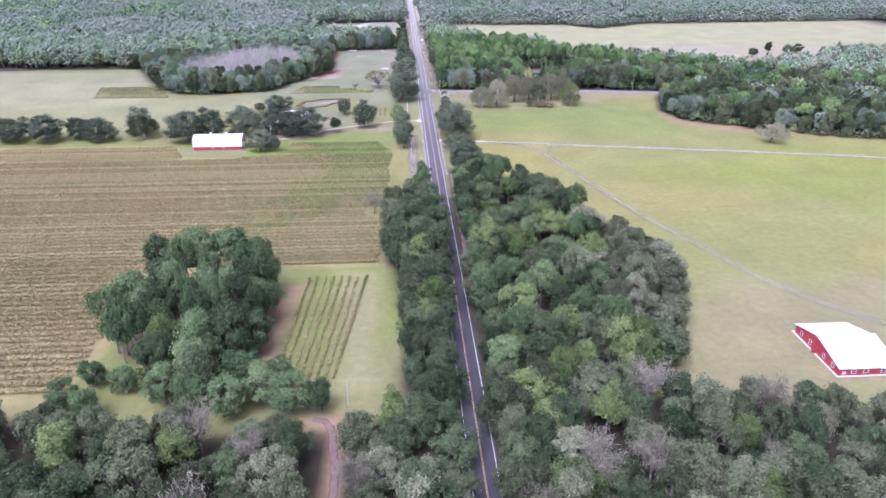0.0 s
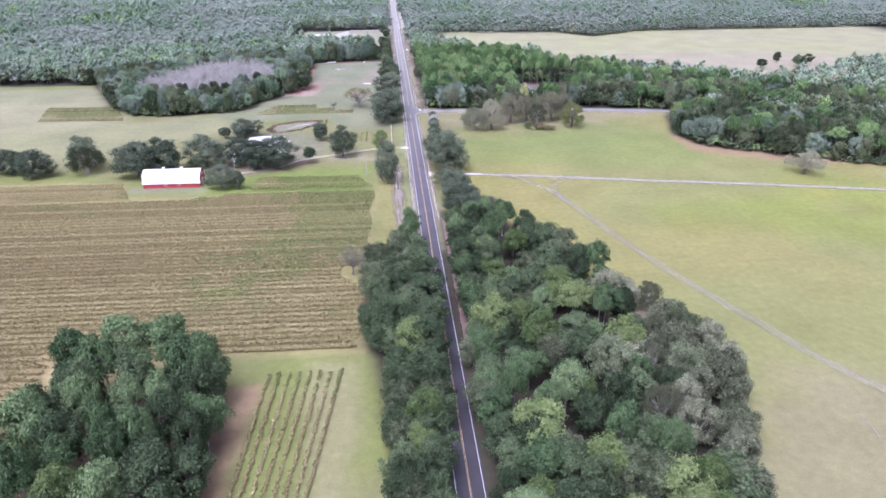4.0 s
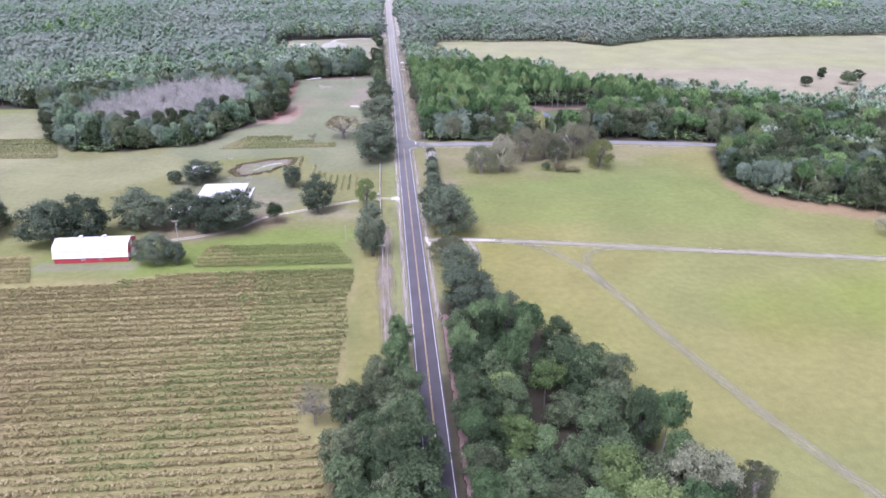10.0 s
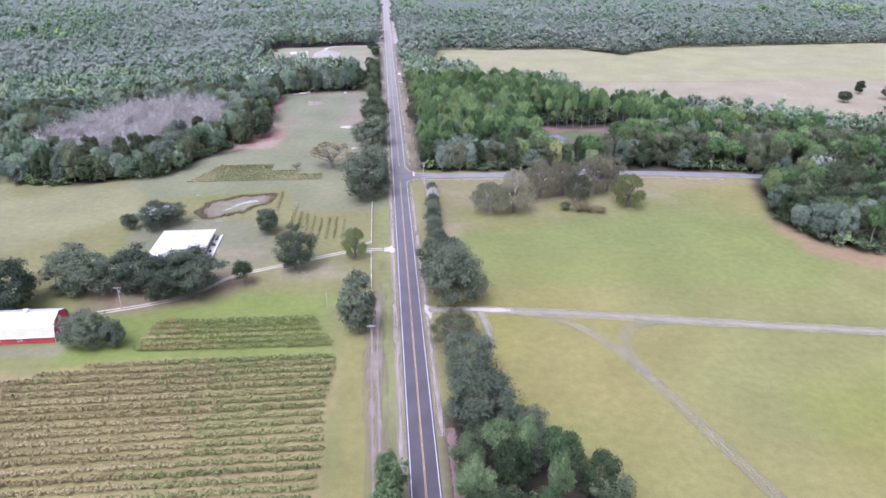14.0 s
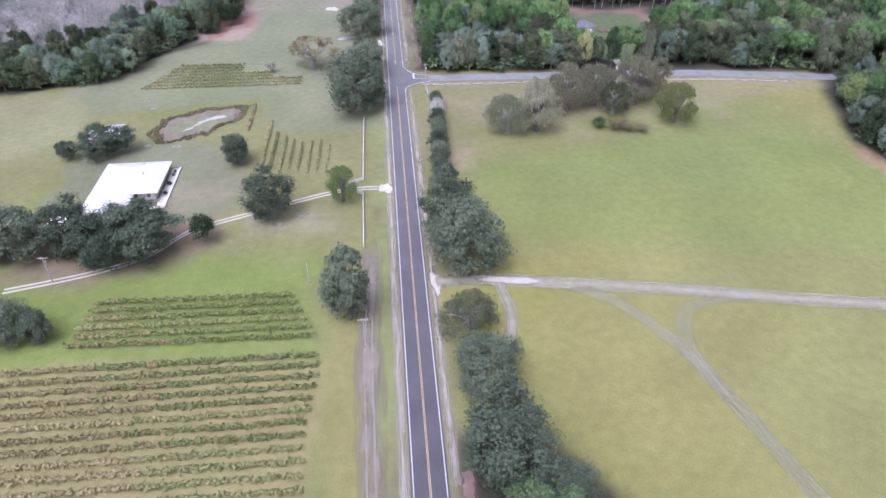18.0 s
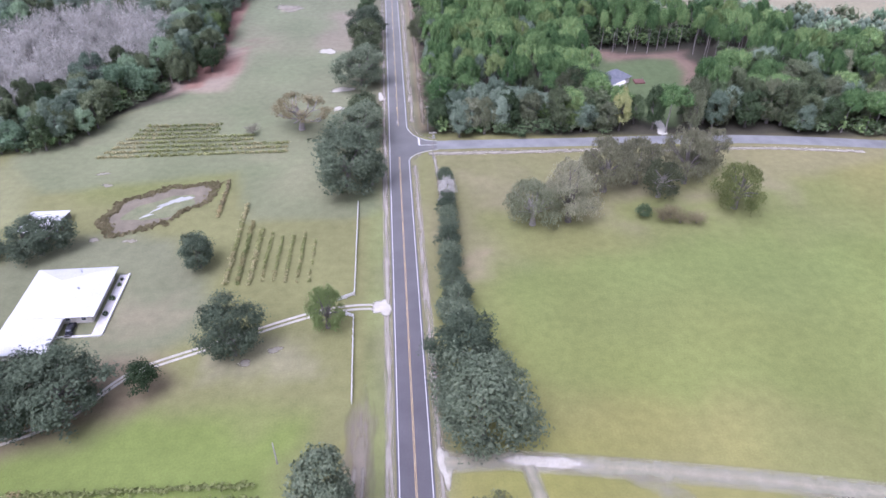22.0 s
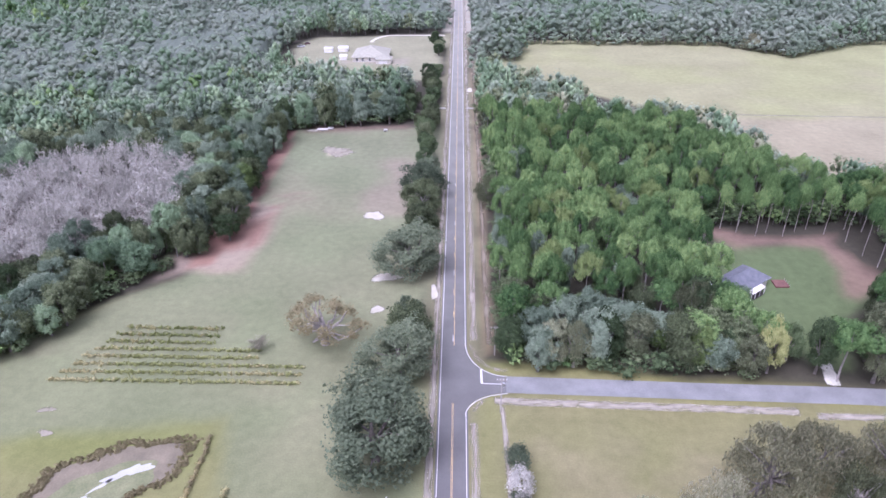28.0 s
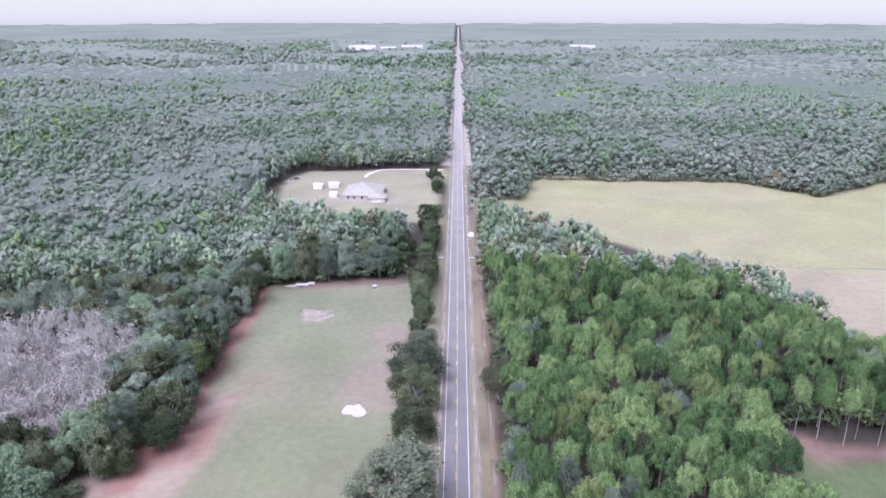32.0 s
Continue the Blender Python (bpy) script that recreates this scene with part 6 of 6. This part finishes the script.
# the grey-roofed house in the wooded clearing
cabin = thing("house", (89.5, 583.5, 0), "cream house with a blue-grey shingled hip roof", "house", turn=38)
part("wall", boxed(0.8, 0.8, 0, 16.4, 9.6, 2.9), WALL_CREAM, cabin, "cream siding")
part("roof", hip_roof(0, 0, 17.2, 10.4, 3.0, 3.2, 5.0, ridge_y=False), ROOF_GREY, cabin, "blue-grey shingles")
part("porch_roof", roof_sheet([(-1.8, 2.65), (0.2, 3.02)], 3.0, 11.0, 0.12), WALL_CREAM, cabin, "white porch roof edge")
for x in (3.2, 5.7, 8.3, 10.8):
    part("porch_post", boxed(x - 0.08, -1.7, 0.2, x + 0.08, -1.54, 2.55), TRIM, cabin)
part("porch_floor", boxed(2.8, -1.8, 0, 11.2, 0.8, 0.2), DARK, cabin)
for x in (4.2, 11.5):
    window(cabin, x, 0.8, 0.9, 1.2, 1.3, "s")
for y in (3, 7):
    window(cabin, 16.4, y, 0.9, 1.1, 1.3, "e")
part("front_door", boxed(7.4, 0.7, 0.2, 8.4, 0.82, 2.3), DARK, cabin)
part("wing_wall", boxed(-1.2, 9.6, 0, 1.6, 13.0, 2.3), TRIM, cabin, "narrow white lean-to")
deck = thing("deck", (104.4, 592.5, 0), "reddish-brown timber deck beside the house", "deck")
part("platform", boxed(0, 0, 0, 4.4, 4.2, 0.5), surface("red_brown_boards", (0.13, 0.06, 0.05), (0.2, 0.1, 0.08), 1.0, 0.8), deck)
for k in range(4):
    part("rail_post", boxed(4.2, 0.1 + 1.3 * k, 0.5, 4.3, 0.2 + 1.3 * k, 1.4), WOOD_GREY, deck)

# the far house north of the wood
villa = thing("house", (-77, 884, 0), "large pale house with a tan shingled hip roof", "house")
part("wall", boxed(3, 1, 0, 27, 27, 3.2), WALL_CREAM, villa, "cream siding")
part("roof", hip_roof(2, 0, 28, 28, 3.3, 5.2, 12), ROOF_TAN, villa, "pale tan shingles")
part("wing_wall", boxed(20, -5, 0, 30.5, 1, 3.0), WALL_CREAM, villa)
part("wing_roof", hip_roof(19.4, -5.8, 31, 5, 3.1, 2.6, 4.6), ROOF_TAN, villa, "pale tan shingles")
for x in (6, 10, 15):
    window(villa, x, 1, 0.8, 1.6, 1.7, "s")
part("garage_door", boxed(22, -5.12, 0.1, 28, -5.0, 2.5), TRIM, villa)
for x, y, s in ((-99, 912, 1.0), (-89, 915, 1.15), (-84, 890, 0.8)):
    hut = thing("garden_shed", (x, y, 0), "small white garden shed", "shed", "white sheds")
    part("wall", boxed(0, 0, 0, 6 * s, 5 * s, 2.6), TRIM, hut)
    part("roof", roof_sheet([(-0.3, 2.6), (2.5 * s, 3.8), (5 * s + 0.3, 2.6)], -0.2, 6 * s + 0.2), ROOF_WHITE, hut)


def vehicle(x, y, turn, paint, label, long=4.8, tall=1.6):
    car = thing("car", (x, y, 0), label, "car", turn=turn)
    bm = boxed(-long / 2, -0.9, 0.35, long / 2, 0.9, 0.95, bevel=0.12)
    body = part("body", bm, paint, car)
    part("cabin", boxed(-long * 0.28, -0.78, 0.93, long * 0.22, 0.78, tall, bevel=0.18), GLASS, car, "dark glazed cabin")
    part("roof_panel", boxed(-long * 0.22, -0.7, tall, long * 0.16, 0.7, tall + 0.05, bevel=0.02), paint, car)
    for sx in (-1, 1):
        for sy in (-1, 1):
            bm = bmesh.new()
            bmesh.ops.create_cone(bm, cap_ends=True, segments=14, radius1=0.34, radius2=0.34, depth=0.22, matrix=pose(sx * long * 0.32, sy * 0.82, 0.34, 90))
            part("wheel", bm, RUBBER, car)


vehicle(-85.5, 451.6, 95, CAR_BLACK, "black car parked beside the house", 5)
vehicle(-120, 930, 20, CAR_WHITE, "white car parked at the wood's edge", 6)
vehicle(-117, 940, 10, CAR_DARK, "dark red car parked at the wood's edge", 5)
vehicle(-104, 873, 15, CAR_BLUE, "pale blue car parked in the far yard", 6)
for x, y, l, d, h in ((-290, 2320, 70, 25, 15), (-205, 2320, 40, 22, 12), (-150, 2330, 55, 20, 16), (300, 2350, 65, 25, 15)):
    far = thing("white_building", (x, y, 0), "long white building far off among the woods", "building", "far white buildings")
    part("wall", boxed(0, 0, 0, l, d, h), TRIM, far)
    part("roof", roof_sheet([(-0.5, h), (d / 2, h + 2.5), (d + 0.5, h)], -0.5, l + 0.5, 0.3), ROOF_WHITE, far)

# ---- poles, fence and small things ----


def pole(x, y, h, arm, label, turn=0, can=False):
    p = thing("utility_pole", (x, y, 0), label, "utility pole", "utility poles", turn)
    v, f = tube([(0, 0, 0), (0, 0, h)], [0.17, 0.11], 8)
    o = new("shaft", mesh_data("shaft", v, f, [WOOD_GREY]))
    o.parent = p
    if arm:
        part("crossarm", boxed(-1.3, -0.08, h - 0.7, 1.3, 0.08, h - 0.5), WOOD_GREY, p)
        for sx in (-1.15, -0.4, 0.4, 1.15):
            part("insulator", boxed(sx - 0.07, -0.07, h - 0.5, sx + 0.07, 0.07, h - 0.2, bevel=0.03), TRIM, p)
    if can:
        bm = bmesh.new()
        bmesh.ops.create_cone(bm, cap_ends=True, segments=12, radius1=0.3, radius2=0.3, depth=1.0, matrix=pose(0.45, 0, h - 2.0))
        part("transformer", bm, METAL_GREY, p)
    return p


pole(-99, 414, 9, True, "weathered utility pole beside the barn drive", can=True)
pole(-28.5, 407.5, 7, False, "thin grey pole in the lawn")
pole(-13, 381, 10, True, "weathered utility pole with a crossarm beside the road")
pole(12, 533, 11, True, "weathered utility pole with a transformer at the crossing", can=True)
pole(11.5, 556, 10, True, "weathered utility pole at the crossing")
pole(-34.5, 151, 9, False, "thin grey pole at the field's corner")
pole(-51, 155, 6, False, "thin grey pole among young pines")


def fence(points, label):
    f = thing("fence", (*points[0], 0), label, "fence", "white board fence")
    o = np.array(points[0])
    for a, b in zip(points[:-1], points[1:]):
        a, b = np.array(a) - o, np.array(b) - o
        n = max(1, int(round(np.linalg.norm(b - a) / 2.6)))
        w = math.degrees(math.atan2(b[1] - a[1], b[0] - a[0]))
        for k in range(n):
            p0, p1 = a + (b - a) * k / n, a + (b - a) * (k + 1) / n
            part("post", boxed(p0[0] - 0.12, p0[1] - 0.12, 0, p0[0] + 0.12, p0[1] + 0.12, 1.4), TRIM, f)
            for z in (0.35, 0.75, 1.12):
                bm = boxed(0, -0.06, z, np.linalg.norm(p1 - p0), 0.06, z + 0.2)
                bmesh.ops.transform(bm, matrix=pose(p0[0], p0[1], 0, 0, 0, w), verts=bm.verts)
                part("rail", bm, TRIM, f)


fence([(-14, 505), (-14, 460), (-18.5, 457.8)], "white board fence along the lawn, turning in at the gate")
fence([(-16, 452.2), (-14, 451), (-13.6, 422)], "white board fence along the lawn south of the drive")
for x, y, turn in ((7.6, 779, 0), (-8.2, 779, 0), (9, 1025, 0), (9, 1080, 0), (9, 1183, 0)):
    hw = thing("culvert_headwall", (x, y, 0), "short pale concrete culvert wall beside the road", "culvert", "culvert walls", turn)
    part("wall", boxed(-1.8, -0.25, 0, 1.8, 0.25, 0.6, bevel=0.04), CONCRETE, hw)
    part("wing", boxed(-1.95, -0.5, 0, -1.65, 0.5, 0.5, bevel=0.04), CONCRETE, hw)
for x, y, sx, sy in ((-70, 742, 5.5, 1.6), (-66, 744, 3, 2.2), (-37, 741, 2, 1.6)):
    tr = thing("feed_trailer", (x, y, 0), "low pale feed trailer at the meadow's end", "trailer", "feed trailers")
    part("bed", boxed(-sx / 2, -sy / 2, 0.3, sx / 2, sy / 2, 1.0, bevel=0.05), CONCRETE, tr)
    part("axle", boxed(-sx * 0.1, -sy / 2 - 0.1, 0, sx * 0.1, sy / 2 + 0.1, 0.35), RUBBER, tr)
